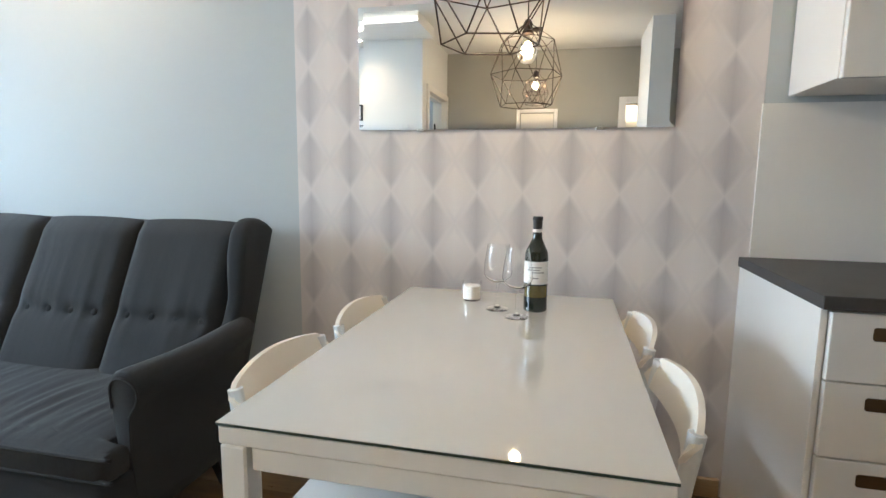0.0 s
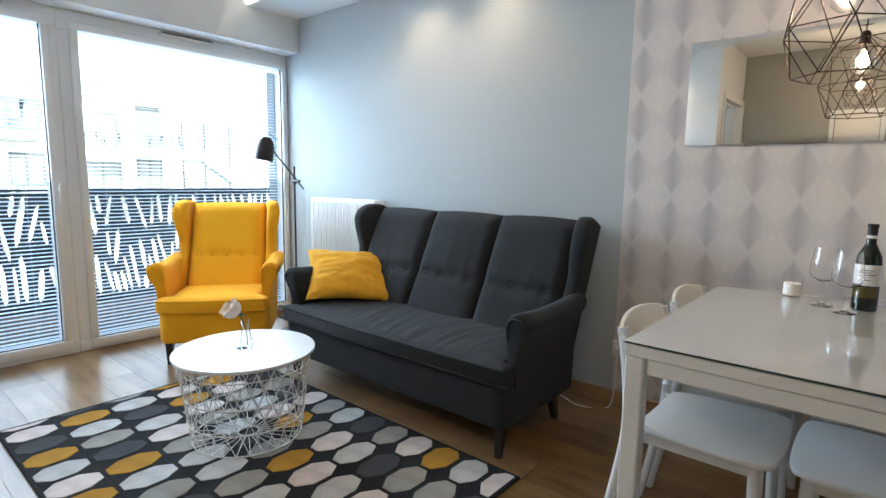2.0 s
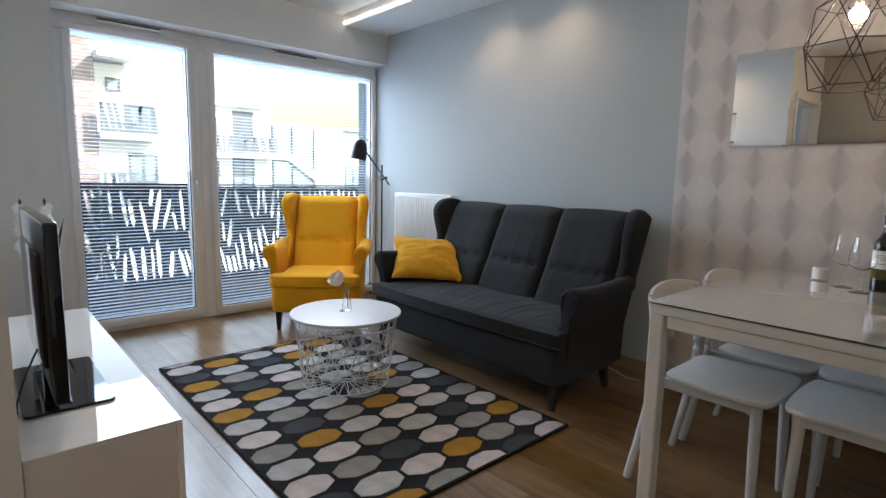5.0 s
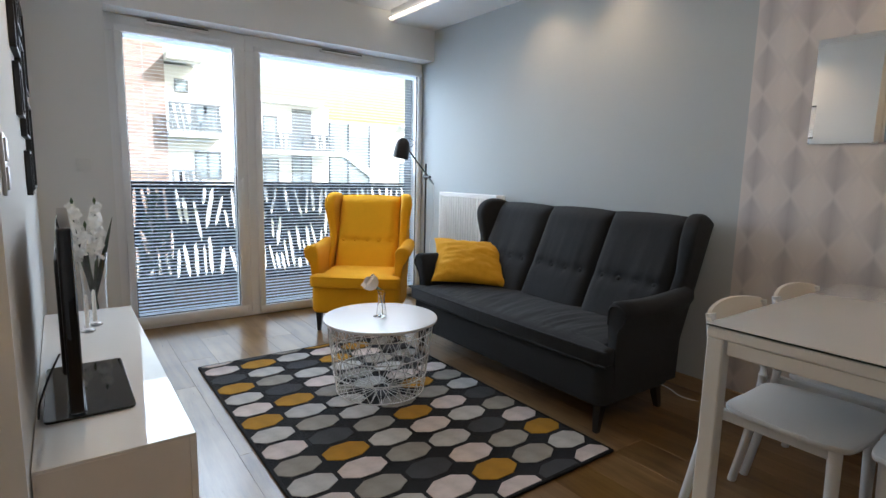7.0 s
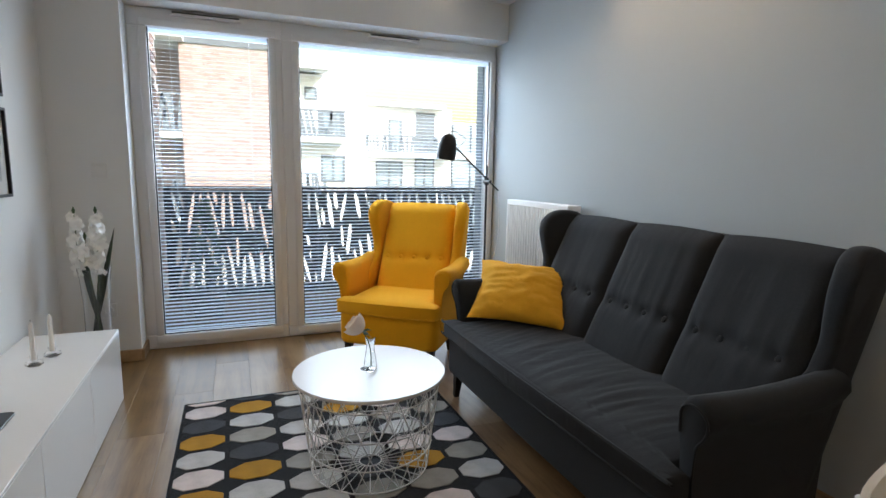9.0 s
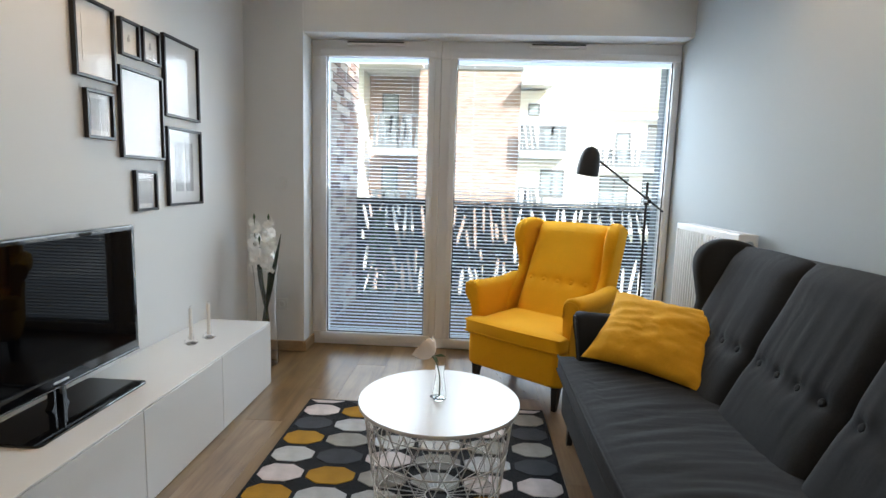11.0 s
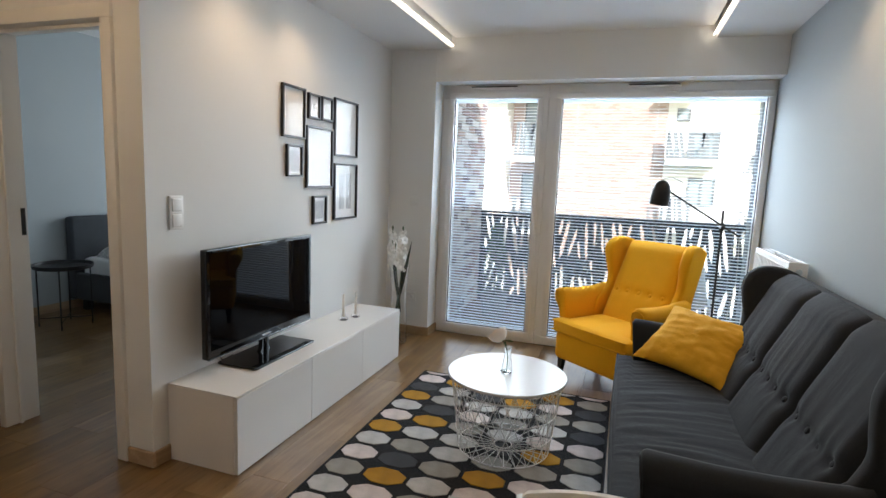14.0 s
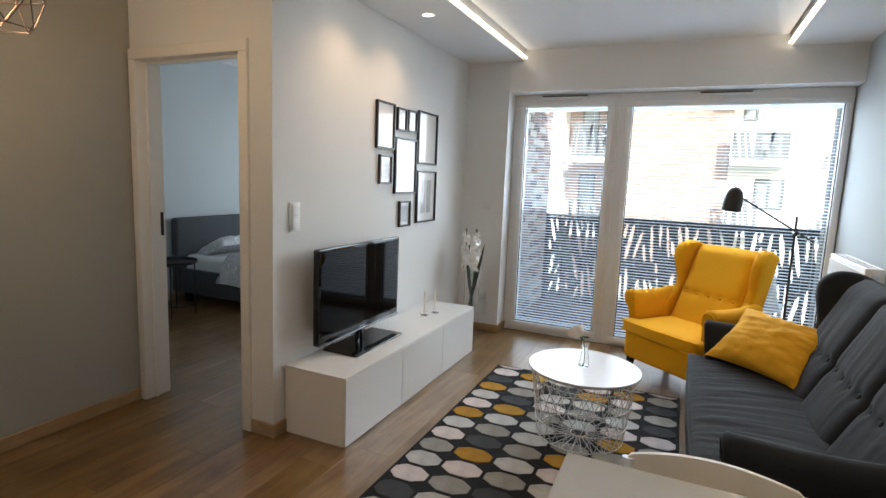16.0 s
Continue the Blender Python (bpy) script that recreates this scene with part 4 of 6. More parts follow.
# ---- television wall ----
UX0, UX1, UY0, UY1, UH = -3.052, -1.253, YTV + 0.004, -0.392, 0.378
un = thing("tv_unit", "long low white gloss media unit with three push doors", "cabinet", (0, 0, 0))
part("carcass", box(UX0, UX1, UY0, UY1 - 0.020, 0.0, UH - 0.009, 0.0015, 1), M_UNITSIDE, un)
part("top_panel", box(UX0 - 0.001, UX1 + 0.001, UY0, UY1 - 0.001, UH - 0.0085, UH, 0.0015, 1), M_LACQUER, un)
for i in range(3):
    part("door", box(UX0 + 0.6 * i + 0.0015, UX0 + 0.6 * (i + 1) - 0.002, UY1 - 0.019, UY1, 0.004, UH - 0.0105, 0.0012, 1), M_LACQUER, un, "high-gloss white push door")

tv = thing("television", "flat black television on a glossy black stand", "television", (-1.812, -0.645, UH))
part("stand_plate", slab(rounded(-0.27, 0.27, -0.125, 0.125, 0.02), 'z', 0.001, 0.010, 0.002, 1), M_PIANO, tv)
part("neck", loft([[(-0.035 * k, -0.05, z), (0.035 * k, -0.05, z), (0.035 * k, -0.024, z), (-0.035 * k, -0.024, z)] for z, k in ((0.010, 1.2), (0.03, 0.8), (0.14, 0.7))]), M_PIANO, tv)
part("column", rod((0, -0.028, 0.008), (0, -0.028, 0.09), 0.016, n=14), M_PIANO, tv)
part("housing", slab(rounded(-0.44, 0.44, 0.085, 0.625, 0.008), 'y', -0.055, -0.018, 0.006, 2), M_PIANO, tv)
part("rear_bulge", box(-0.30, 0.30, -0.066, -0.05, 0.16, 0.52, 0.007, 2), M_PIANO, tv)
part("screen", box(-0.418, 0.418, -0.0185, -0.0162, 0.128, 0.606), M_TV, tv)
part("bottom_edge", box(-0.438, 0.438, -0.022, -0.0135, 0.084, 0.0925, 0.002, 1), M_PIANO, tv)
part("maker_mark", box(-0.035, 0.035, -0.0175, -0.0158, 0.102, 0.110), M_SILVERBAR, tv)
part("side_edge", box(-0.441, -0.4385, -0.05, -0.022, 0.09, 0.62), M_PIANO, tv)
tagged(part("tv_cable", tube(smooth_path([(-1.62, -0.716, UH + 0.20), (-1.60, -0.75, UH + 0.13), (-1.59, -0.778, UH + 0.05), (-1.60, -0.782, UH + 0.004), (-1.68, -0.784, UH + 0.004)], 6), 0.003, 6), M_BLACK), "black cable hanging behind the television", "cable")


def candlestick(x, y):
    t = thing("candlestick", "cream taper candle in a small clear glass holder", "candle", (x, y, UH), group="candlesticks")
    part("holder", turned([(0.0, 0.0), (0.026, 0.0), (0.032, 0.006), (0.030, 0.016), (0.016, 0.022), (0.0135, 0.034), (0.016, 0.04), (0.011, 0.042), (0.0105, 0.024), (0.0, 0.023)], 20), M_THIN, t).visible_shadow = False
    part("taper", turned([(0.0, 0.024), (0.0105, 0.024), (0.0085, 0.175), (0.004, 0.185), (0.0, 0.187)], 14), M_WAX, t)
    part("wick", rod((0, 0, 0.185), (0.001, 0, 0.196), 0.0008, n=5), M_DARKSLOT, t)


candlestick(-2.585, -0.615)
candlestick(-2.695, -0.58)

# framed pictures: left x, right x, bottom, top, art kind
FR = [(-2.117, -2.352, 1.592, 1.903, "portrait"), (-2.389, -2.525, 1.731, 1.890, "bug"), (-2.544, -2.682, 1.735, 1.892, "bug"), (-2.710, -3.042, 1.510, 1.910, "plain"), (-2.163, -2.326, 1.356, 1.552, "photo"), (-2.370, -2.690, 1.287, 1.685, "plain"), (-2.716, -3.048, 1.058, 1.460, "window"), (-2.450, -2.618, 1.044, 1.233, "photo")]
for xr, xl, z0, z1, art in FR:
    w, h = xr - xl, z1 - z0
    words = {"portrait": "with a pale mounted print", "bug": "with a tiny dark drawing", "plain": "with a pale blank print", "photo": "with a small grey photograph", "window": "with a two-column grey print"}[art]
    t = thing("picture_frame", "thin black picture frame " + words, "picture", ((xl + xr) / 2, YTV, (z0 + z1) / 2), 180, "framed pictures")
    e, d = 0.013, 0.022
    for b in ((-w / 2, w / 2, -d, -0.001, h / 2 - e, h / 2), (-w / 2, w / 2, -d, -0.001, -h / 2, -h / 2 + e), (-w / 2, -w / 2 + e, -d, -0.001, -h / 2 + e, h / 2 - e), (w / 2 - e, w / 2, -d, -0.001, -h / 2 + e, h / 2 - e)):
        part("moulding", box(*b, 0.0015, 1), M_FRAME, t)
    pap = part("print", box(-w / 2 + e, w / 2 - e, -0.007, -0.002, -h / 2 + e, h / 2 - e), M_PAPERART, t, smooth=0)
    if art == "portrait":
        part("image", box(-w * 0.28, w * 0.28, -0.0085, -0.0072, -h * 0.3, h * 0.30), surface("pale_print", (0.56, 0.55, 0.53), 0.7, var=0.08, scale=9), pap)
    if art == "bug":
        part("image", turned([(0, 0), (0.010, 0), (0.010, 0.001), (0, 0.001)], 12), M_GREYART, pap, at=pose(0, -0.0075, -0.005, 90, 0, 0))
        part("image", turned([(0, 0), (0.007, 0), (0.007, 0.001), (0, 0.001)], 12), M_GREYART, pap, at=pose(0.002, -0.0075, 0.012, 90, 0, 0))
    if art == "photo":
        part("image", box(-w * 0.30, w * 0.30, -0.0085, -0.0072, -h * 0.32, h * 0.32), M_GREYART, pap)
    if art == "window":
        for sx in (-1, 1):
            part("image", box(min(sx * w * 0.04, sx * w * 0.26), max(sx * w * 0.04, sx * w * 0.26), -0.0085, -0.0072, -h * 0.32, h * 0.32), M_GREYART, pap)
    g = part("glazing", box(-w / 2 + e, w / 2 - e, -0.0135, -0.0115, -h / 2 + e, h / 2 - e), M_PICGLASS, t, smooth=0)
    g.visible_shadow = False

sw = thing("light_switch", "white double rocker light switch on the wall", "switch", (-1.329, YTV, 1.174), 180)
part("plate", box(-0.041, 0.041, -0.009, 0, -0.078, 0.078, 0.003, 2), M_PLASTIC, sw)
for z in (-0.036, 0.036):
    part("rocker", box(-0.028, 0.028, -0.014, -0.008, z - 0.029, z + 0.029, 0.003, 2), M_PLASTIC, sw)
for z, nm in ((1.18, "light_switch"), (0.336, "wall_socket")):
    s2 = thing(nm, "small white " + nm.replace("_", " ") + " beside the balcony door", "switch" if z > 1 else "socket", (XWIN, -0.547, z), 90)
    part("plate", box(-0.040, 0.040, -0.008, 0, -0.040, 0.040, 0.003, 2), M_PLASTIC, s2)
    if z > 1:
        part("rocker", box(-0.028, 0.028, -0.013, -0.007, -0.028, 0.028, 0.003, 2), M_PLASTIC, s2)
    else:
        part("socket_cup", turned([(0.0, 0.002), (0.019, 0.002), (0.019, 0.010), (0.023, 0.010), (0.023, 0.0), (0.0, 0.0)], 20), M_PLASTIC, s2, at=pose(0, -0.008, 0, 90, 0, 0))

# tall vase with white gladioli on the floor
fv = thing("floor_vase", "tall clear glass floor vase with white gladioli stems", "vase", (-3.385, -0.550, 0.0))
pr = [(0.070, 0.0), (0.075, 0.006), (0.074, 0.12), (0.064, 0.30), (0.064, 0.45), (0.074, 0.58), (0.083, 0.655)]
part("glass_body", turned(pr + [(r - 0.003, z) for r, z in reversed(pr[1:])] + [(0.0, 0.02)], 36), M_THIN, fv)
rng = random.Random(4)


def blossom(bm, c, out, size):
    """An open six-petalled flower that faces along out."""
    out = out.normalized()
    side = out.cross(Vector((0, 0, 1))).normalized()
    up = side.cross(out)
    spin = rng.random()
    for q in range(6):
        a = 6.283 * q / 6 + spin
        r = side * math.cos(a) + up * math.sin(a)
        e = out.cross(r)
        k = size * rng.uniform(0.85, 1.1)
        rows = []
        for f, wide, lift in ((0.0, 0.10, -0.35), (0.3, 0.26, -0.02), (0.65, 0.36, 0.12), (0.9, 0.24, 0.05), (1.05, 0.03, -0.08)):
            m = c + r * k * f + out * k * lift
            rows.append([m - e * k * wide + out * k * 0.05, m, m + e * k * wide + out * k * 0.05])
        loft(rows, closed_ring=False, caps=False, bm=bm)


for k, (dx, dy, h, count) in enumerate(((-0.02, -0.080, 0.965, 11), (0.02, 0.030, 0.970, 12), (0.035, -0.025, 0.83, 7))):
    sp = smooth_path([(-dx * 0.4, -dy * 0.3, 0.03), (0, 0, 0.35), (dx * 0.7, dy * 0.8, 0.66), (dx, dy, h)], 6)
    part("stem", tube(sp, 0.004, 6, radii=[0.0055 - 0.003 * i / len(sp) for i in range(len(sp))]), M_LEAF, fv)
    bm = bmesh.new()
    for q in range(count):
        f = (q + 0.5 * rng.random()) / count
        z = 0.645 + (h - 0.655) * f
        a0 = 0.35 + 2.399 * q + k
        out = Vector((math.cos(a0) + 0.5, math.sin(a0), 0.15))
        size = 0.050 * (1 - 0.55 * f ** 3)
        c = Vector((dx * (0.8 + 0.2 * f), dy * (0.8 + 0.2 * f), z)) + out.normalized() * 0.022
        blossom(bm, c, out, size)
    part("blossoms", bm, M_PETAL, fv, "white gladiolus blossoms", smooth=80)
    part("bud_tip", loft([[(dx + r * math.cos(a), dy + r * math.sin(a), z) for a in (0, 1.57, 3.14, 4.71)] for z, r in ((h - 0.02, 0.004), (h, 0.009), (h + 0.02, 0.002))]), M_LEAF, fv)
for dx, dy, h, wide in ((0.03, 0.115, 0.87, 0.016), (0.02, -0.070, 0.80, 0.015), (-0.02, 0.035, 0.74, 0.012), (0.03, -0.035, 0.72, 0.012)):
    rings = []
    for i in range(9):
        f = i / 8
        wdt = wide * math.sin(math.pi * (0.12 + 0.86 * f))
        c = Vector((dx * (1.25 * f - 0.25), dy * (1.25 * f - 0.25), 0.26 + (h - 0.26) * f))
        sd = Vector((-0.35 * dx - 0.2 * dy, dy, 0.0)).normalized() * wdt
        rings.append([c - sd, c + Vector((0.004, 0.0, 0)), c + sd, c - Vector((0.002, 0.0, 0))])
    part("leaf", loft(rings), M_DARKLEAF, fv, "long dark green leaf")

# ---- radiator, floor lamp ----
rd = thing("radiator", "white ribbed panel radiator on the wall", "radiator", (0, 0, 0))
RX0, RX1, RY0, RY1, RZ0, RZ1 = -3.37, -2.625, 2.015, 2.105, 0.42, 1.018
fp = part("front_panel", box(RX0, RX1, RY0, RY0 + 0.012, RZ0, RZ1, 0.004, 1), M_RAD, rd)
nr = 22
for i in range(nr):
    x = RX0 + 0.03 + (RX1 - RX0 - 0.06) * i / (nr - 1)
    part("rib", box(x - 0.009, x + 0.009, RY0 - 0.009, RY0 + 0.004, RZ0 + 0.03, RZ1 - 0.03, 0.006, 2), M_RAD, fp)
part("rear_panel", box(RX0, RX1, RY1 - 0.012, RY1, RZ0, RZ1, 0.004, 1), M_RAD, rd)
bm = None
for i in range(40):
    x = RX0 + 0.02 + (RX1 - RX0 - 0.04) * i / 39
    bm = box(x - 0.0045, x + 0.0045, RY0 + 0.012, RY1 - 0.012, RZ1 - 0.008, RZ1 - 0.001, bm=bm)
part("top_grille", bm, M_RAD, rd, smooth=0)
part("side_cover", box(RX1, RX1 + 0.004, RY0, RY1, RZ0, RZ1, 0.0015, 1), M_RAD, rd)
part("side_cover", box(RX0 - 0.004, RX0, RY0, RY1, RZ0, RZ1, 0.0015, 1), M_RAD, rd)
part("bracket", box(RX0 + 0.15, RX1 - 0.15, RY1, YN, RZ1 - 0.2, RZ1 - 0.16), M_RAD, rd)
val = part("plug", rod((RX1 + 0.004, 2.06, RZ1 - 0.045), (RX1 + 0.022, 2.06, RZ1 - 0.045), 0.016, n=16), M_CHROME, rd)

fl = thing("floor_lamp", "black steel reading floor lamp with a pivoting arm and dome shade", "floor lamp", (-3.235, 1.776, 0.0))
part("base", turned([(0, 0), (0.125, 0), (0.128, 0.006), (0.124, 0.016), (0.02, 0.022), (0.012, 0.05), (0, 0.05)], 40), M_BLACK, fl)
part("pole", rod((0, 0, 0.03), (0, 0, 1.253), 0.0075, n=12), M_BLACK, fl)
d = Vector((0.27, -0.40, 0.235)).normalized()
pv = Vector((0.028, -0.008, 1.160))
tip = pv + d * 0.465
part("arm", rod(pv - d * 0.17, tip, 0.006, n=10), M_BLACK, fl)
part("knuckle", rod((-0.025, -0.005, 1.146), (0.07, -0.005, 1.146), 0.011, n=12, bm=box(-0.012, 0.012, -0.014, 0.014, 1.123, 1.172, 0.004, 1)), M_BLACK, fl)
sc = tip + Vector((0.012, -0.045, -0.012))
part("joint", rod(tip, sc + Vector((0, 0, 0.055)), 0.008, n=10, bm=rod(tip - Vector((0.012, 0, 0)), tip + Vector((0.012, 0, 0)), 0.012, n=12)), M_BLACK, fl)
pr = [(0.058, -0.072), (0.058, -0.03), (0.054, 0.015), (0.044, 0.05), (0.026, 0.072), (0.0, 0.080)]
sh = part("shade", turned(pr + [(0.0, 0.076), (0.024, 0.068), (0.041, 0.047), (0.051, 0.013), (0.055, -0.03), (0.055, -0.072)], 32, caps=False), M_BLACK, fl, at=Matrix.Translation(sc) @ pose(0, 0, 0, -6, 8, 0))
part("liner", turned([(0.0545, -0.0715), (0.0542, -0.03), (0.0503, 0.013), (0.0403, 0.046), (0.0233, 0.067), (0.0, 0.075)], 32, caps=False), M_PLASTIC, sh, "white inside of the shade")
part("bulb", turned([(0.0, -0.055), (0.02, -0.05), (0.030, -0.030), (0.026, -0.005), (0.014, 0.02), (0.0, 0.03)], 16), M_WAX, sh)
part("cord_loop", tube(smooth_path([tuple(sc + Vector((0.0, 0.0, 0.08))), tuple(sc + Vector((-0.02, 0.05, 0.095))), tuple(sc + Vector((-0.05, 0.10, 0.08))), tuple(sc + Vector((-0.03, 0.13, 0.05))), tuple(tip - d * 0.04)], 6), 0.0018, 6), M_BLACK, fl)
e0 = pv - d * 0.17
part("cord", tube(smooth_path([tuple(e0), tuple(e0 + Vector((0.005, 0.01, -0.3))), tuple(e0 + Vector((-0.02, -0.015, -0.55))), tuple(e0 + Vector((0.0, 0.01, -0.85))), (e0.x - 0.02, e0.y - 0.03, 0.006)], 8), 0.002, 6), M_PLASTIC, fl)

# ---- dining place ----
TX0, TX1, TY0, TY1 = -0.376, 0.363, 0.882, 2.045
tb = thing("dining_table", "white lacquered dining table with a glass plate on top", "table", (0, 0, 0))
part("tabletop", box(TX0, TX1, TY0, TY1, 0.705, 0.7392, 0.003, 1), M_TABLEWHITE, tb)
part("glass_plate", box(TX0 - 0.002, TX1 + 0.002, TY0 - 0.002, TY1 + 0.002, 0.7445, 0.7455), M_PLATE, tb, "clear glass plate over the white top", smooth=0)
bm = box(TX0 - 0.002, TX1 + 0.002, TY0 - 0.002, TY1 + 0.002, 0.7395, 0.7443)
part("plate_edge", bm, M_GLASSEDGE, tb, smooth=0)
for x0 in (TX0, TX1 - 0.052):
    for y0 in (TY0, TY1 - 0.052):
        part("leg", box(x0 + 0.001, x0 + 0.051, y0 + 0.001, y0 + 0.051, 0.0, 0.704, 0.004, 1), M_TABLEWHITE, tb)
for b in ((TX0 + 0.06, TX1 - 0.06, TY0 + 0.006, TY0 + 0.026), (TX0 + 0.06, TX1 - 0.06, TY1 - 0.026, TY1 - 0.006), (TX0 + 0.006, TX0 + 0.026, TY0 + 0.06, TY1 - 0.06), (TX1 - 0.026, TX1 - 0.006, TY0 + 0.06, TY1 - 0.06)):
    part("apron", box(*b, 0.660, 0.704, 0.003, 1), M_TABLEWHITE, tb)

ch = thing("dining_chair", "white lacquered wooden dining chair with a curved cream back", "chair", (-0.425, 1.205, 0), 0, "chairs round the table")
o = [(p.x, p.y) for p in smooth_path([(0.045, 0.0, 0), (0.045, 0.13, 0), (0.065, 0.168, 0), (0.12, 0.19, 0), (0.30, 0.205, 0), (0.37, 0.196, 0), (0.405, 0.16, 0), (0.415, 0.0, 0), (0.405, -0.16, 0), (0.37, -0.196, 0), (0.30, -0.205, 0), (0.12, -0.19, 0), (0.065, -0.168, 0), (0.045, -0.13, 0), (0.045, 0.0, 0)], 4)][:-1]
bm = slab(o, 'z', 0.432, 0.452, 0.007, 2)
for v in bm.verts:
    v.co.z -= 0.010 * math.exp(-((v.co.x - 0.2) / 0.13) ** 2 - (v.co.y / 0.13) ** 2)
part("seat", bm, M_CHAIRWHITE, ch)
for s in (-1, 1):
    part("front_leg", tube([(0.372, s * 0.165, 0.0), (0.366, s * 0.163, 0.22), (0.36, s * 0.16, 0.433)], 0.015, 12, radii=[0.0135, 0.017, 0.019]), M_CHAIRWHITE, ch)
    part("rear_leg", tube(smooth_path([(-0.055, s * 0.195, 0.0), (-0.012, s * 0.192, 0.22), (0.018, s * 0.188, 0.42), (0.012, s * 0.186, 0.58), (-0.012, s * 0.184, 0.742)], 4), 0.0155, 12), M_CHAIRWHITE, ch)
    part("side_rail", box(0.02, 0.35, s * 0.165 - 0.009, s * 0.165 + 0.009, 0.395, 0.433, 0.003, 1), M_CHAIRWHITE, ch)
part("front_rail", box(0.340, 0.358, -0.15, 0.15, 0.395, 0.433, 0.003, 1), M_CHAIRWHITE, ch)
rings = []
for i in range(17):
    u = -1 + 2 * i / 16
    y, x = 0.203 * u, -0.032 + 0.034 * u * u
    zt = 0.766 - 0.020 * u * u - (0.02 if abs(u) > 0.97 else 0)
    zb = 0.668 + 0.012 * u * u + (0.02 if abs(u) > 0.97 else 0)
    rings.append([(x - 0.006 - 0.012, y, zt), (x + 0.006 - 0.012, y, zt), (x + 0.009, y, (zt + zb) / 2), (x + 0.006 + 0.012, y, zb), (x - 0.006 + 0.012, y, zb), (x - 0.005, y, (zt + zb) / 2)])
part("backrest", loft(rings), M_CHAIRBACK, ch, "cream curved plywood backrest", smooth=50)
for x, y, r in ((-0.418, 1.680, 0), (0.412, 1.235, 180), (0.400, 1.69, 180)):
    copy_thing(ch, pose(x, y, 0, 0, 0, r))

TT = 0.7457
wb = thing("wine_bottle", "dark wine bottle with a white paper label", "bottle", (0.107, 1.812, TT))
part("glass_body", turned([(0.0, 0.0), (0.034, 0.0), (0.037, 0.004), (0.037, 0.048)], 32), M_WINE, wb)
part("glass_body", turned([(0.0371, 0.048), (0.0371, 0.085)], 32, caps=False), M_AMBER, wb)
part("glass_body", turned([(0.037, 0.085), (0.037, 0.165), (0.0345, 0.190), (0.024, 0.213), (0.0155, 0.232), (0.0145, 0.25)], 32), M_WINE, wb)
part("capsule", turned([(0.0147, 0.245), (0.0147, 0.288), (0.0162, 0.289), (0.0162, 0.299), (0.0145, 0.301), (0.0, 0.301)], 24), M_BLACK, wb)
part("neck_band", turned([(0.0150, 0.252), (0.0150, 0.262)], 24, caps=False), M_LABEL, wb)
lb = part("label", loft([[(0.0374 * math.cos(a), 0.0374 * math.sin(a), z) for a in [radians(-175 + 170 * i / 20) for i in range(21)]] for z in (0.090, 0.162)], closed_ring=False, caps=False), M_LABEL, wb)
for z, a0, a1 in ((0.142, -120, -60), (0.134, -130, -70), (0.126, -100, -48), (0.108, -110, -75)):
    part("text_bar", loft([[(0.0377 * math.cos(a), 0.0377 * math.sin(a), q) for a in [radians(a0 + (a1 - a0) * i / 8) for i in range(9)]] for q in (z, z + 0.003)], closed_ring=False, caps=False), M_INK, lb)


def wine_glass(x, y):
    t = thing("wine_glass", "clear empty stemmed wine glass", "wine glass", (x, y, TT), group="wine glasses")
    outer = [(0.036, 0.0), (0.037, 0.002), (0.012, 0.006), (0.0042, 0.016), (0.0036, 0.055), (0.0045, 0.083), (0.018, 0.090), (0.040, 0.105), (0.0465, 0.122), (0.043, 0.155), (0.036, 0.200), (0.0345, 0.212)]
    inner = [(0.0333, 0.212), (0.0348, 0.200), (0.0418, 0.155), (0.0452, 0.122), (0.0388, 0.107), (0.018, 0.093), (0.0, 0.090)]
    b = part("bowl", turned(outer + inner, 28), M_THIN, t)
    b.visible_shadow = False


wine_glass(-0.012, 1.79)
wine_glass(0.058, 1.705)
cj = thing("candle_jar", "cream candle in a small clear glass jar", "candle", (-0.115, 1.900, TT))
part("jar", turned([(0.0, 0.0), (0.030, 0.0), (0.032, 0.004), (0.032, 0.068), (0.0305, 0.068), (0.0305, 0.006), (0.0, 0.006)], 28), M_THIN, cj).visible_shadow = False
part("wax", turned([(0.0, 0.007), (0.0298, 0.007), (0.0298, 0.050), (0.028, 0.052), (0.0, 0.050)], 24), M_WAX, cj)
part("wick", rod((0, 0, 0.05), (0.001, 0, 0.06), 0.001, n=5), M_DARKSLOT, cj)

mr = thing("wall_mirror", "frameless rectangular wall mirror with bright edges", "mirror", (0, 0, 0))
MX0, MX1, MZ0, MZ1 = -0.615, 0.545, 1.346, 1.805
yb0 = YN - 0.004
part("backing", box(MX0 + 0.01, MX1 - 0.01, yb0 - 0.008, yb0, MZ0 + 0.01, MZ1 - 0.01), M_FRAME, mr, smooth=0)
fm = 0.020
bm = bmesh.new()
loft([[(MX0, yb0 - 0.008, MZ0), (MX1, yb0 - 0.008, MZ0), (MX1, yb0 - 0.008, MZ1), (MX0, yb0 - 0.008, MZ1)], [(MX0, yb0 - 0.0125, MZ0), (MX1, yb0 - 0.0125, MZ0), (MX1, yb0 - 0.0125, MZ1), (MX0, yb0 - 0.0125, MZ1)], [(MX0 + fm, yb0 - 0.0142, MZ0 + fm), (MX1 - fm, yb0 - 0.0142, MZ0 + fm), (MX1 - fm, yb0 - 0.0142, MZ1 - fm), (MX0 + fm, yb0 - 0.0142, MZ1 - fm)]], bm=bm)
part("mirror_glass", bm, M_MIRROR, mr, smooth=0)
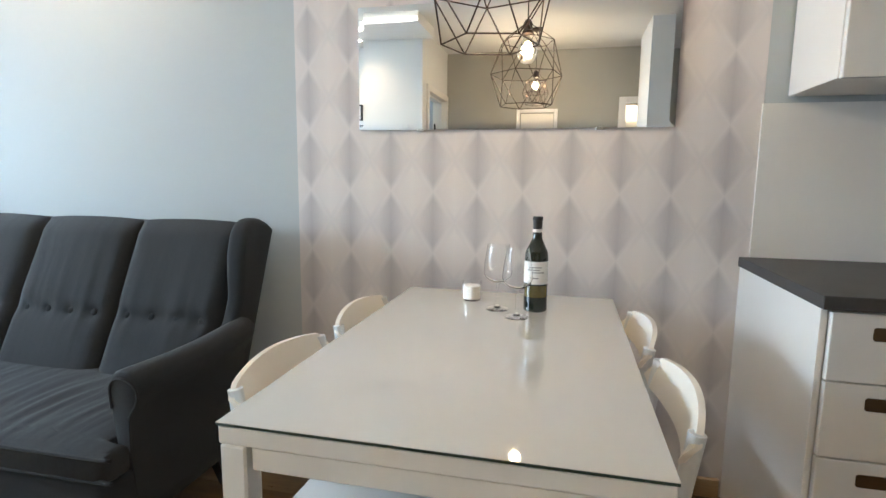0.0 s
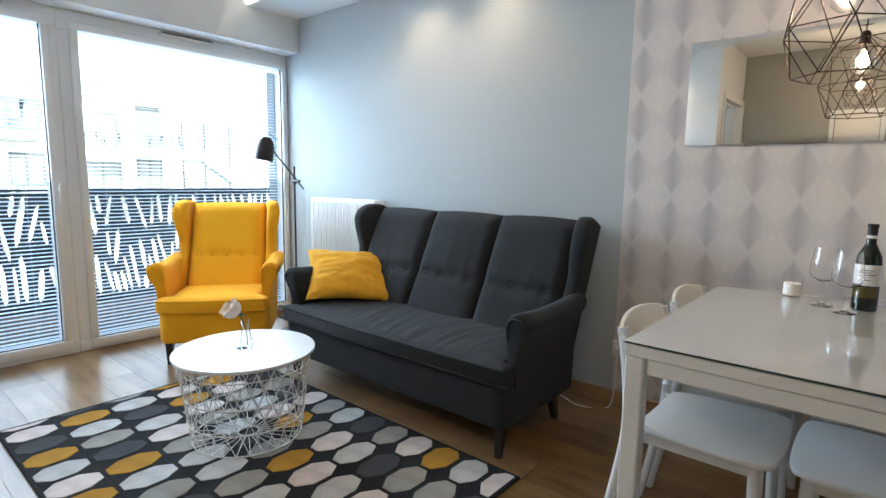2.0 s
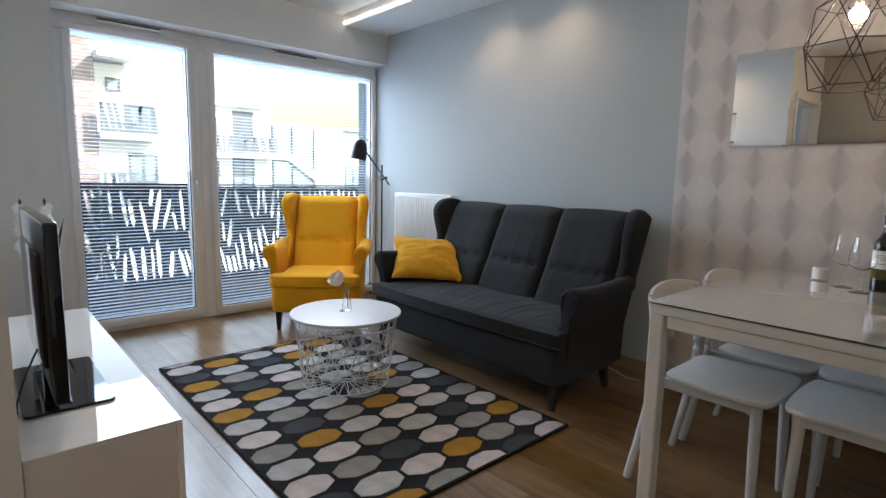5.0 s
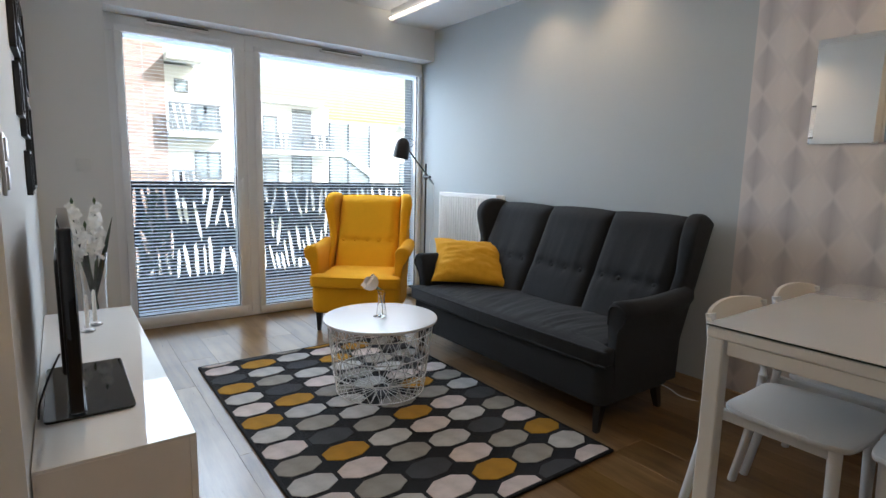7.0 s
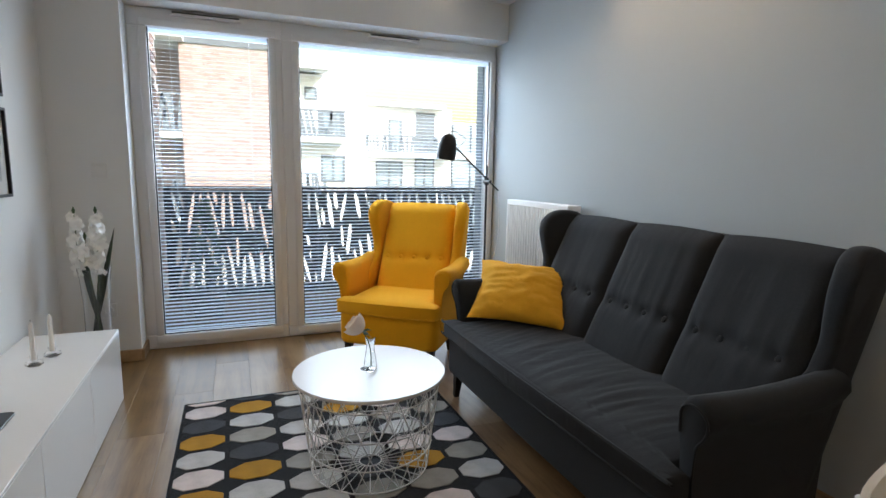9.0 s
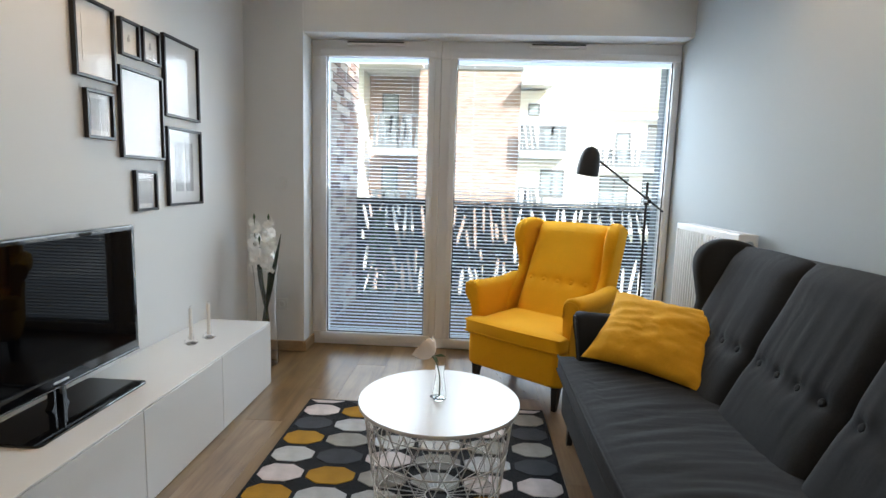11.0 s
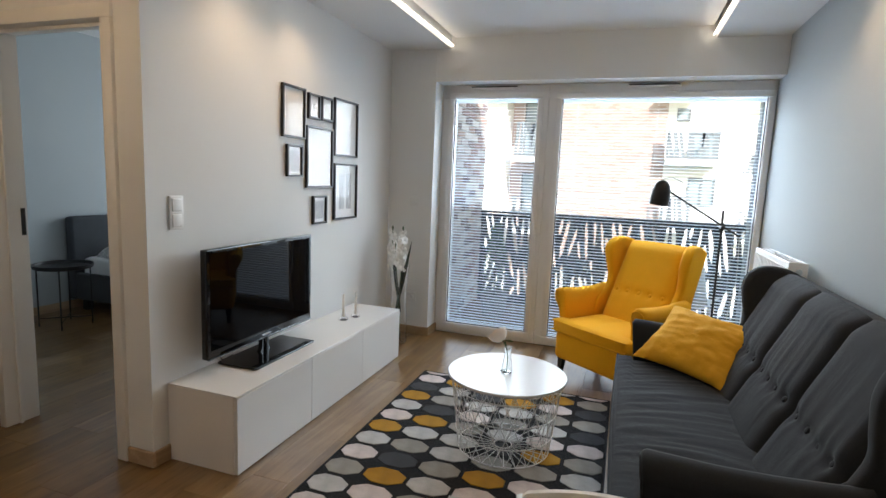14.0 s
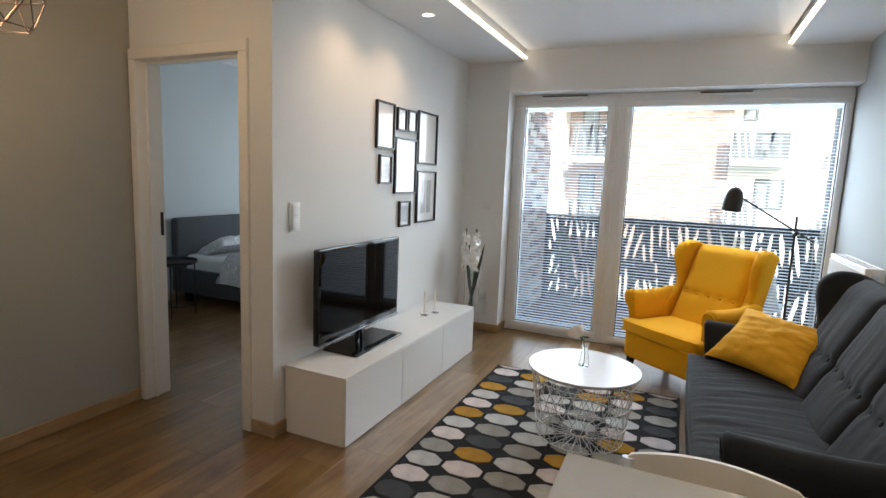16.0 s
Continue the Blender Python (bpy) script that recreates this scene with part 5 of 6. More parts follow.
for x in (MX0 + 0.25, MX1 - 0.25):
    part("clip", box(x - 0.012, x + 0.012, yb0 - 0.017, yb0 - 0.002, MZ0 - 0.006, MZ0 + 0.004, 0.001, 1), M_CHROME, mr)


def pendant(x, y, z, top, energy, label, size=1.0):
    """A cage pendant; z is the bulb's middle."""
    t = thing("pendant_lamp", label, "pendant lamp", (x, y, z), 12, "pendant lamps")
    part("rose", turned([(0, top - z), (0.05, top - z), (0.05, top - z - 0.02), (0.012, top - z - 0.03), (0, top - z - 0.03)], 24), M_CAGE, t)
    part("cable", rod((0, 0, 0.13), (0, 0, top - z - 0.02), 0.003, n=8), M_BLACK, t)
    part("socket", turned([(0.0, 0.135), (0.012, 0.132), (0.021, 0.118), (0.022, 0.085), (0.026, 0.082), (0.026, 0.070), (0.0, 0.070)], 20), M_CAGE, t)
    rg = lambda r, h, off: [Vector((r * math.cos(math.pi * (i + off) / 3), r * math.sin(math.pi * (i + off) / 3), h)) for i in range(6)]
    a, b, c = rg(0.125 * size, 0.035, 0), rg(0.170 * size, 0.035 - 0.15 * size, 0.5), rg(0.125 * size, 0.035 - 0.29 * size, 0)
    tip = Vector((0, 0, 0.125))
    bars = [(a[i], a[(i + 1) % 6]) for i in range(6)] + [(b[i], b[(i + 1) % 6]) for i in range(6)] + [(c[i], c[(i + 1) % 6]) for i in range(6)]
    bars += [(a[i], tip) for i in range(6)]
    for i in range(6):
        bars += [(a[i], b[i]), (a[(i + 1) % 6], b[i]), (c[i], b[i]), (c[(i + 1) % 6], b[i])]
    for p, q in bars:
        part("cage_bar", rod(p, q, 0.0021, n=6), M_CAGE, t)
    bulb = part("bulb", turned([(0.012, 0.072), (0.014, 0.055), (0.030, 0.035), (0.046, 0.005), (0.048, -0.02), (0.040, -0.045), (0.022, -0.062), (0.0, -0.067)], 28, caps=False), M_THIN, t)
    bulb.visible_shadow = False
    bm = rod((0, 0, 0.07), (0, 0, 0.03), 0.006, n=8)
    part("filament", tube([(0.010 * math.cos(k * 1.3), 0.010 * math.sin(k * 1.3), 0.03 - 0.055 * (k / 24)) for k in range(25)], 0.0028, 5), M_FILAMENT, bulb)
    lamp("pendant_light", 'POINT', (x, y, z - 0.004), energy, WARM, radius=0.03)


pendant(-0.016, 1.536, 1.759, 2.525, 1.7, "dark wire cage pendant lamp with a glowing bulb over the table")
pendant(-0.135, -0.985, 2.02, 2.525, 4.8, "small dark wire cage pendant lamp glowing in the hall", 0.72)

# wall socket, plug and cable by the wallpaper
so = thing("wall_socket", "white wall socket with a plug in it beside the wallpaper", "socket", (-0.863, YN, 0.307))
part("plate", box(-0.04, 0.04, -0.010, 0, -0.04, 0.04, 0.003, 2), M_PLASTIC, so)
part("plug", rod((0, -0.010, 0), (0, -0.045, -0.004), 0.019, 0.014, n=16), M_PLASTIC, so)
tagged(part("white_cable", tube(smooth_path([(-0.863, 2.095, 0.303), (-0.863, 2.085, 0.15), (-0.88, 2.06, 0.006), (-1.01, 1.98, 0.005), (-1.13, 2.03, 0.005), (-1.29, 2.06, 0.005)], 8), 0.0035, 6), M_PLASTIC), "white cable lying on the floor below the socket", "cable")

# ---- kitchen corner ----
KX = 0.805
for i, (x0, x1) in enumerate(((KX, KX + 0.60), (KX + 0.60, KX + 1.20), (KX + 1.20, XE - 0.05))):
    k = thing("kitchen_cabinet", "white base cabinet with three drawers and cut-out grips", "cabinet", (0, 0, 0), group="base cabinets")
    part("carcass", box(x0 + 0.001, x1 - 0.001, 1.535, YN - 0.003, 0.09, 0.868, 0.001, 1), M_UNITSIDE, k)
    part("plinth", box(x0 + 0.001, x1 - 0.001, 1.58, YN - 0.003, 0, 0.089), M_UNITSIDE, k)
    for z0, z1 in ((0.095, 0.500), (0.504, 0.692), (0.696, 0.862)):
        dr = part("drawer_front", box(x0 + 0.003, x1 - 0.003, 1.512, 1.533, z0, z1, 0.002, 1), M_LACQUER, k)
        part("grip", slab(rounded(x0 + 0.09, x0 + 0.25, z1 - 0.062, z1 - 0.030, 0.006, 3), 'y', 1.5095, 1.5125), M_BRONZE, dr)
tagged(part("side_panel", box(KX - 0.016, KX - 0.001, 1.525, YN - 0.004, 0.0, 0.868, 0.001, 1), M_LACQUER), "white end panel of the kitchen base units", "cabinet panel")
tagged(part("worktop", box(KX - 0.022, XE, 1.503, YN - 0.003, 0.869, 0.902, 0.002, 1), M_WORKTOP), "dark grey kitchen worktop", "worktop")
tagged(part("splashback", box(KX + 0.01, XE, YN - 0.012, YN - 0.003, 0.903, 1.42), M_LACQUER, smooth=0), "plain white kitchen splashback panel", "splashback")
for x0, x1 in ((0.886, 1.486), (1.487, 2.086), (2.087, XE - 0.05)):
    k = thing("wall_cabinet", "white upper kitchen cabinet", "cabinet", (0, 0, 0), group="upper cabinets")
    part("carcass", box(x0, x1, 1.80, YN - 0.013, 1.44, 2.30, 0.001, 1), M_UNITSIDE, k)
    part("door", box(x0 + 0.002, x1 - 0.002, 1.779, 1.799, 1.438, 2.30, 0.002, 1), M_LACQUER, k)

# ---- bedroom ----
bd = thing("bed", "dark grey upholstered bed with headboard", "bed", (0, 0, 0))
part("headboard", box(-4.56, -2.92, -3.78, -3.68, 0.10, 0.885, 0.025, 3), M_BEDGREY, bd)
part("side_panel", box(-2.99, -2.93, -3.68, -1.70, 0.10, 0.36, 0.02, 2), M_BEDGREY, bd)
part("foot_panel", box(-4.55, -2.93, -1.695, -1.64, 0.10, 0.36, 0.02, 2), M_BEDGREY, bd)
part("side_panel", box(-4.55, -4.49, -3.68, -1.70, 0.10, 0.36, 0.02, 2), M_BEDGREY, bd)
for x in (-3.00, -4.48):
    for y in (-3.62, -1.76):
        part("leg", box(x - 0.03, x + 0.03, y - 0.03, y + 0.03, 0, 0.12), M_DARKWOOD, bd)
part("mattress", box(-4.485, -2.995, -3.675, -1.70, 0.22, 0.50, 0.05, 3), M_SHEET, bd)


def soft_pad(name, x0, x1, y0, y1, z, h, amp, mat, label, cat, seed, power=0.35, drop=0.0):
    n = 28
    bm = bmesh.new()
    tops, lows = [], []
    for i in range(n + 1):
        for g, top in ((tops, True), (lows, False)):
            row = []
            for j in range(n + 1):
                u, v = -1 + 2 * i / n, -1 + 2 * j / n
                k = max(0.0, (1 - u ** 6) * (1 - v ** 6)) ** power
                wv = amp * noise.noise(Vector((u * 3 + seed, v * 3, seed)))
                row.append(bm.verts.new((x0 + (u + 1) / 2 * (x1 - x0), y0 + (v + 1) / 2 * (y1 - y0), z + (h * k + wv * k if top else 0.0) - drop * max(0.0, (u - 0.86) / 0.14) * (1 + 6 * wv))))
            g.append(row)
    for g in (tops, lows):
        for a, b in zip(g, g[1:]):
            for j in range(n):
                bm.faces.new((a[j], a[j + 1], b[j + 1], b[j]))
    bmesh.ops.remove_doubles(bm, verts=bm.verts, dist=0.0005)
    return tagged(part(name, bm, mat, smooth=70), label, cat)


soft_pad("duvet", -4.54, -2.895, -3.12, -1.66, 0.49, 0.10, 0.03, M_DUVET, "grey duvet printed with white branches, spread on the bed", "duvet", 2.0, drop=0.22)
pl = soft_pad("bed_pillow", -0.36, 0.36, -0.24, 0.24, 0.0, 0.13, 0.02, M_DUVET, "grey printed pillow against the headboard", "pillow", 5.0, 0.6)
pl.matrix_basis = pose(-3.42, -3.42, 0.515, 26, 0, 0)

tr = thing("tray_table", "small black round steel tray table beside the bed", "side table", (-2.55, -3.29, 0))
part("tray", turned([(0.0, 0.50), (0.205, 0.50), (0.215, 0.505), (0.22, 0.535), (0.215, 0.535), (0.210, 0.508), (0.0, 0.506)], 40), M_BLACK, tr)
for i in range(4):
    a = math.pi / 4 + i * math.pi / 2
    part("leg", rod((0.19 * math.cos(a), 0.19 * math.sin(a), 0.0), (0.19 * math.cos(a), 0.19 * math.sin(a), 0.50), 0.006, n=8), M_BLACK, tr)
for a in (math.pi / 4, 3 * math.pi / 4):
    part("cross_bar", rod((0.19 * math.cos(a), 0.19 * math.sin(a), 0.06 + (0.008 if a > 1 else 0)), (-0.19 * math.cos(a), -0.19 * math.sin(a), 0.06 + (0.008 if a > 1 else 0)), 0.005, n=8), M_BLACK, tr)
bw = thing("window_3", "white bedroom window", "window", kind="structure")
for b in ((-5.28, -5.18, -3.2, -3.12, 0.5, 2.2), (-5.28, -5.18, -1.68, -1.6, 0.5, 2.2), (-5.279, -5.181, -3.12, -1.68, 0.5, 0.58), (-5.279, -5.181, -3.12, -1.68, 2.12, 2.2), (-5.275, -5.185, -2.44, -2.36, 0.58, 2.12)):
    part("frame", box(*b, 0.004, 1), M_PVC, bw)
for y0, y1 in ((-3.12, -2.44), (-2.36, -1.68)):
    part("pane", box(-5.235, -5.229, y0, y1, 0.58, 2.12), M_GLASS, bw, smooth=0).visible_shadow = False

# ---- balcony ----
bal = setting(part("balcony_slab", box(-5.6, -3.99, -0.42, 4.6, -0.30, -0.07), M_RENDER, smooth=0), "concrete balcony slab", "balcony")
tile = None
for q in range(4):
    tile = box(-0.147, 0.147, -0.147 + 0.0745 * q, -0.0765 + 0.0745 * q, -0.069, -0.052, 0.002, 1, tile)
first = None
for i in range(5):
    for j in range(16):
        c = (-4.15 - 0.3 * i, -0.26 + 0.3 * j, 0)
        if first is None:
            first = part("tile", tile, M_DECK, bal)
            first.location = c
        else:
            t2 = new("tile", first.data)
            t2.parent, t2.location = bal, c
bx = thing("balustrade", "anthracite metal balcony balustrade with slanted slots cut through it", "balustrade", (0, 0, 0))
part("handrail", box(-5.475, -5.415, -0.412, 4.6, 1.015, 1.04, 0.004, 1), M_RAIL, bx)
rng = random.Random(11)
bm = bmesh.new()


def loop(pts):
    vs = [bm.verts.new((-5.445, y, z)) for y, z in pts]
    return [bm.edges.new((vs[i], vs[(i + 1) % len(vs)])) for i in range(len(vs))]


edges = loop([(-0.412, -0.04), (4.58, -0.04), (4.58, 1.01), (-0.412, 1.01)])
slots = []
for tries in range(7000):
    wd = rng.uniform(0.013, 0.024)
    half = rng.uniform(0.14, 0.23) if tries < 4500 else rng.uniform(0.06, 0.12)
    lean = rng.choice((-1, 1)) * rng.uniform(0.02, 0.30)
    yc, zc = rng.uniform(-0.37, 4.53), rng.choice((rng.uniform(0.05, 0.95), 0.985 - half, 0.05 + half))
    if zc + half > 0.99 or zc - half < 0.035 or yc - abs(lean) * half - wd < -0.39 or yc + abs(lean) * half + wd > 4.55:
        continue
    clear = True
    for y2, z2, h2, l2, w2 in slots:
        if abs(y2 - yc) > 0.22:
            continue
        lo, hi = max(zc - half, z2 - h2) - 0.012, min(zc + half, z2 + h2) + 0.012
        if lo < hi:
            gaps = [(yc + lean * (z - zc)) - (y2 + l2 * (z - z2)) for z in (lo, hi)]
            if min(abs(g) for g in gaps) < wd + w2 + 0.012 or gaps[0] * gaps[1] < 0:
                clear = False
                break
    if clear:
        slots.append((yc, zc, half, lean, wd))
for yc, zc, half, lean, wd in slots:
    edges += loop([(yc + u * wd + lean * v * half, zc + v * half) for u, v in ((-0.1, -1), (0.9, -0.72), (1, 0.45), (0.25, 1), (-0.8, 0.8), (-1, -0.5))])
bmesh.ops.triangle_fill(bm, use_beauty=True, use_dissolve=False, edges=edges)
res = bmesh.ops.extrude_face_region(bm, geom=list(bm.faces))
for v in res["geom"]:
    if isinstance(v, bmesh.types.BMVert):
        v.co.x += 0.006
part("slotted_panel", bm, M_RAIL, bx, smooth=0)
for y in (-0.385, 0.92, 2.10, 3.30, 4.55):
    part("post", box(-5.470, -5.451, y - 0.02, y + 0.02, -0.07, 1.014), M_RAIL, bx)

# brick flank beside the balcony
bk = setting(part("wall_brick_flank", box(-5.52, -3.99, -0.915, -0.425, -3.0, 3.4), M_MORTAR, smooth=0), "brick wall flanking the balcony", "wall")
brick = box(-0.120, 0.120, -0.010, 0.006, -0.0305, 0.0305, 0.002, 1)
b0 = None
for row in range(34):
    for j in range(7):
        x = -5.33 + 0.25 * j + (0.125 if row % 2 else 0) - 0.06
        if x > -4.10 or x < -5.41:
            continue
        z = -0.03 + 0.0745 * row
        if b0 is None:
            b0 = part("brick", brick, M_FLANK, bk)
            ob = b0
        else:
            ob = new("brick", b0.data)
            ob.parent = bk
        ob.location = (x, -0.420 + rng.uniform(-0.002, 0.002), z)

# potted conifer and a white garden chair on the balcony
cf = thing("potted_conifer", "small green conifer in a grey pot on the balcony", "plant", (-4.70, -0.040, -0.052))
part("pot", turned([(0.0, 0.0), (0.11, 0.0), (0.14, 0.24), (0.15, 0.245), (0.15, 0.27), (0.13, 0.27), (0.125, 0.22), (0.0, 0.21)], 24), M_POT, cf)
part("trunk", rod((0, 0, 0.2), (0, 0, 0.95), 0.014, 0.004, 7), M_DARKWOOD, cf)
bm = bmesh.new()
for i in range(1500):
    f = rng.random() ** 0.8
    z = 0.27 + 0.72 * f
    r = 0.15 * (1 - f) ** 0.75 * rng.uniform(0.25, 1.1) + 0.008
    a = rng.uniform(0, 6.283)
    c = Vector((r * math.cos(a), r * math.sin(a), z))
    d = Vector((math.cos(a), math.sin(a), rng.uniform(0.1, 0.9))).normalized() * rng.uniform(0.025, 0.05)
    s = d.cross(Vector((rng.uniform(-1, 1), rng.uniform(-1, 1), 1))).normalized() * 0.006
    bm.faces.new([bm.verts.new(p) for p in (c - s, c + d * 0.6 - s * 0.8, c + d, c + d * 0.6 + s * 0.8, c + s)])
tagged(part("needles", bm, M_NEEDLE, cf, smooth=0), kind="stuff")
gc = thing("garden_chair", "pale plastic garden chair on the balcony", "chair", (-4.55, 1.75, -0.052), 70)
bm = bmesh.new()
sec = []
for i in range(13):
    f = i / 12
    y, z = (0.24 - 0.44 * min(1, f * 1.9), 0.40 + 0.02 * math.sin(3 * f)) if f < 0.5 else (-0.19 - 0.12 * (f - 0.5) * 2, 0.40 + 0.40 * ((f - 0.5) * 2) ** 1.2)
    w_ = 0.24 - 0.05 * max(0, f - 0.5) * 2
    sec.append([(-w_, y, z + 0.05), (-w_ * 0.6, y, z + 0.005), (w_ * 0.6, y, z + 0.005), (w_, y, z + 0.05), (w_, y + 0.012, z + 0.066), (w_ * 0.6, y + 0.012, z + 0.02), (-w_ * 0.6, y + 0.012, z + 0.02), (-w_, y + 0.012, z + 0.066)])
part("shell", loft(sec), M_TANK, gc, smooth=50)
for sx in (-1, 1):
    for yy in (0.2, -0.2):
        part("leg", rod((sx * 0.21, yy * 1.1, 0), (sx * 0.17, yy * 0.8, 0.42), 0.014, n=8), M_TANK, gc)

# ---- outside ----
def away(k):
    """Scales a building across the yard about the camera's eye to fit its view."""
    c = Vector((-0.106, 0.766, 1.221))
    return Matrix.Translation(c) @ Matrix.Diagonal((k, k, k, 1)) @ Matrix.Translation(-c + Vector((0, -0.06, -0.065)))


setting(part("ground", box(-400, 200, -300, 300, -7.4, -7.0), M_GRASS, smooth=0), "lawn and paths below the flats", "ground")
setting(part("pavement", box(-17.0, -6.5, -60, 60, -7.0, -6.95), M_ASPHALT, smooth=0), "paved yard between the houses", "pavement")
# unseen shell round the flat, its extent made up to block sunlight
wall("wall_outer_shell", [(-3.99, XE + 0.2, 2.40, 4.8, -7, 3.4), (-5.46, XE + 0.2, -4.4, -4.0, -7, 3.4), (-5.3, XE + 0.2, -4.0, 2.4, -7, -0.3)], M_RENDER, "unseen white rendered outer walls of the flat's own building, added to block the sun")


def far_window(parent, x, y0, y1, z0, z1, bars=1):
    w = part("window", box(x - 0.10, x + 0.004, y0, y1, z0, z1), M_FARGLASS, parent, smooth=0)
    e = 0.06
    for b in ((y0, y1, z1 - e, z1), (y0, y1, z0, z0 + e), (y0, y0 + e, z0 + e, z1 - e), (y1 - e, y1, z0 + e, z1 - e)):
        part("frame", box(x - 0.02, x + 0.03, *b), M_FARDARK, w, smooth=0)
    for k in range(bars):
        yc = y0 + (y1 - y0) * (k + 1) / (bars + 1)
        part("mullion", box(x - 0.02, x + 0.025, yc - 0.035, yc + 0.035, z0 + e, z1 - e), M_FARDARK, w, smooth=0)
    return w


def far_balcony(parent, x, y0, y1, z0, depth=1.1, h=1.0, seed=1):
    s = part("balcony", box(x, x + depth, y0, y1, z0 - 0.18, z0), M_RENDER, parent, smooth=0)
    r = random.Random(seed)
    bm = None
    y = y0
    while y < y1 - 0.02:
        w = r.uniform(0.05, 0.13)
        lean = r.uniform(-0.16, 0.16)
        bm = box(x + depth - 0.03, x + depth, y, min(y1, y + w), z0, z0 + h, bm=bm)
        bm.verts.ensure_lookup_table()
        for v in bm.verts[len(bm.verts) - 8:]:
            if v.co.z > z0 + h / 2:
                v.co.y = max(y0, min(y1, v.co.y + lean))
        y += w + r.uniform(0.03, 0.07)
    for z in (z0 + 0.03, z0 + h * r.uniform(0.4, 0.6), z0 + h - 0.05):
        box(x + depth - 0.035, x + depth + 0.004, y0, y1, z, z + 0.05, bm=bm)
    part("balustrade", bm, M_FARRAIL, s, smooth=0)
    return s


tw = thing("brick_building", "red-brown brick apartment block across the yard", "building", (0, 0, 0))
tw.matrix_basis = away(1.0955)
part("brick_wall", box(-24, -17.9, -1.05, 2.28, -7, 4.95), M_MORTAR, tw, smooth=0)
part("parapet", box(-24.05, -17.85, -1.10, 2.33, 4.95, 5.12), M_FARDARK, tw, smooth=0)
rng = random.Random(3)
verts, faces = [], []
for row in range(80):
    z = -1.5 + 0.08 * row
    if z > 4.88:
        break
    for j in range(14):
        y0 = -1.05 + 0.25 * j - (0.125 if row % 2 else 0)
        y1 = min(2.28, y0 + 0.238)
        y0 = max(-1.05, y0)
        if y1 - y0 < 0.03:
            continue
        x = -17.885 + rng.uniform(-0.004, 0.004)
        k = len(verts)
        verts += [(x, y0, z), (x, y1, z), (x, y1, z + 0.068), (x, y0, z + 0.068), (-17.91, y0, z), (-17.91, y1, z), (-17.91, y1, z + 0.068), (-17.91, y0, z + 0.068)]
        faces += [(k, k + 1, k + 2, k + 3), (k + 3, k + 2, k + 6, k + 7), (k, k + 4, k + 5, k + 1), (k, k + 3, k + 7, k + 4), (k + 1, k + 5, k + 6, k + 2)]
me = bpy.data.meshes.new("bricks")
me.from_pydata(verts, [], faces)
me.materials.append(M_BRICK)
ob = tagged(new("bricks", me), kind="stuff")
ob.parent = tw

lb_ = thing("white_balcony_block", "white rendered apartment block with brick recesses and balconies", "building", (0, 0, 0))
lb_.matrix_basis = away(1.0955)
part("side_wall", box(-24, -18.1, -8.0, -2.95, -7, 5.6), M_RENDER, lb_, smooth=0)
part("recess_wall", box(-24, -19.2, -2.95, -1.05, -7, 5.0), M_BRICK, lb_, smooth=0)
part("roof", box(-24, -17.2, -3.2, -0.9, 4.95, 5.15), M_RENDER, lb_, smooth=0)
for i, z in enumerate((2.35, -0.2)):
    far_balcony(lb_, -19.2, -2.60, -1.07, z, 1.3, 1.15, 5 + i)
    far_window(lb_, -19.2, -2.5, -1.9, z + 0.05, z + 2.0, 0)

wh = thing("white_building", "white rendered apartment block with dark windows and balconies", "building", (0, 0, 0))
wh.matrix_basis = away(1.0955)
part("wall", box(-26, -18.0, 2.28, 4.55, -7, 4.35), M_RENDER, wh, smooth=0)
part("roof", box(-26, -17.3, 2.28, 3.25, 4.42, 4.60), M_RENDER, wh, smooth=0)
far_window(wh, -18.0, 2.55, 2.95, 3.55, 3.95, 0)
far_balcony(wh, -18.0, 2.29, 3.80, 2.35, 0.5, 0.85, 9)
far_window(wh, -18.0, 3.05, 3.85, 2.36, 3.2, 1)
far_window(wh, -18.0, 3.05, 3.85, 0.9, 1.80, 1)
far_balcony(wh, -18.0, 2.29, 3.2, 0.2, 0.5, 1.0, 10)

wr = thing("far_white_building", "long white apartment block with rows of dark windows", "building", (0, 0, 0))
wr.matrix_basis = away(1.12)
part("wall", box(-30, -22.0, 4.55, 9.38, -7, 4.02), M_RENDER, wr, smooth=0)
part("wall", box(-30, -22.05, 9.38, 24.0, -7, 3.48), M_RENDER, wr, smooth=0)
part("cornice", box(-30, -21.7, 5.3, 9.0, 3.98, 4.16), M_RENDER, wr, smooth=0)
part("cornice", box(-30, -21.8, 13.1, 24.0, 3.40, 3.54), M_RENDER, wr, smooth=0)
far_window(wr, -22.0, 6.50, 7.10, 2.10, 3.47, 0)
# flat dark panel; the shade of a recess is put into its colour
part("recess_shade", box(-22.2, -21.985, 7.72, 8.59, 2.08, 3.82), M_FARDARK, wr, smooth=0)
far_balcony(wr, -22.0, 4.9, 9.37, 2.06, 0.7, 0.70, 20)
far_window(wr, -22.0, 5.95, 7.13, 0.10, 1.72, 1)
far_window(wr, -22.0, 7.68, 8.59, 0.10, 1.88, 1)
far_balcony(wr, -22.0, 4.9, 9.37, -0.35, 0.7, 1.05, 30)
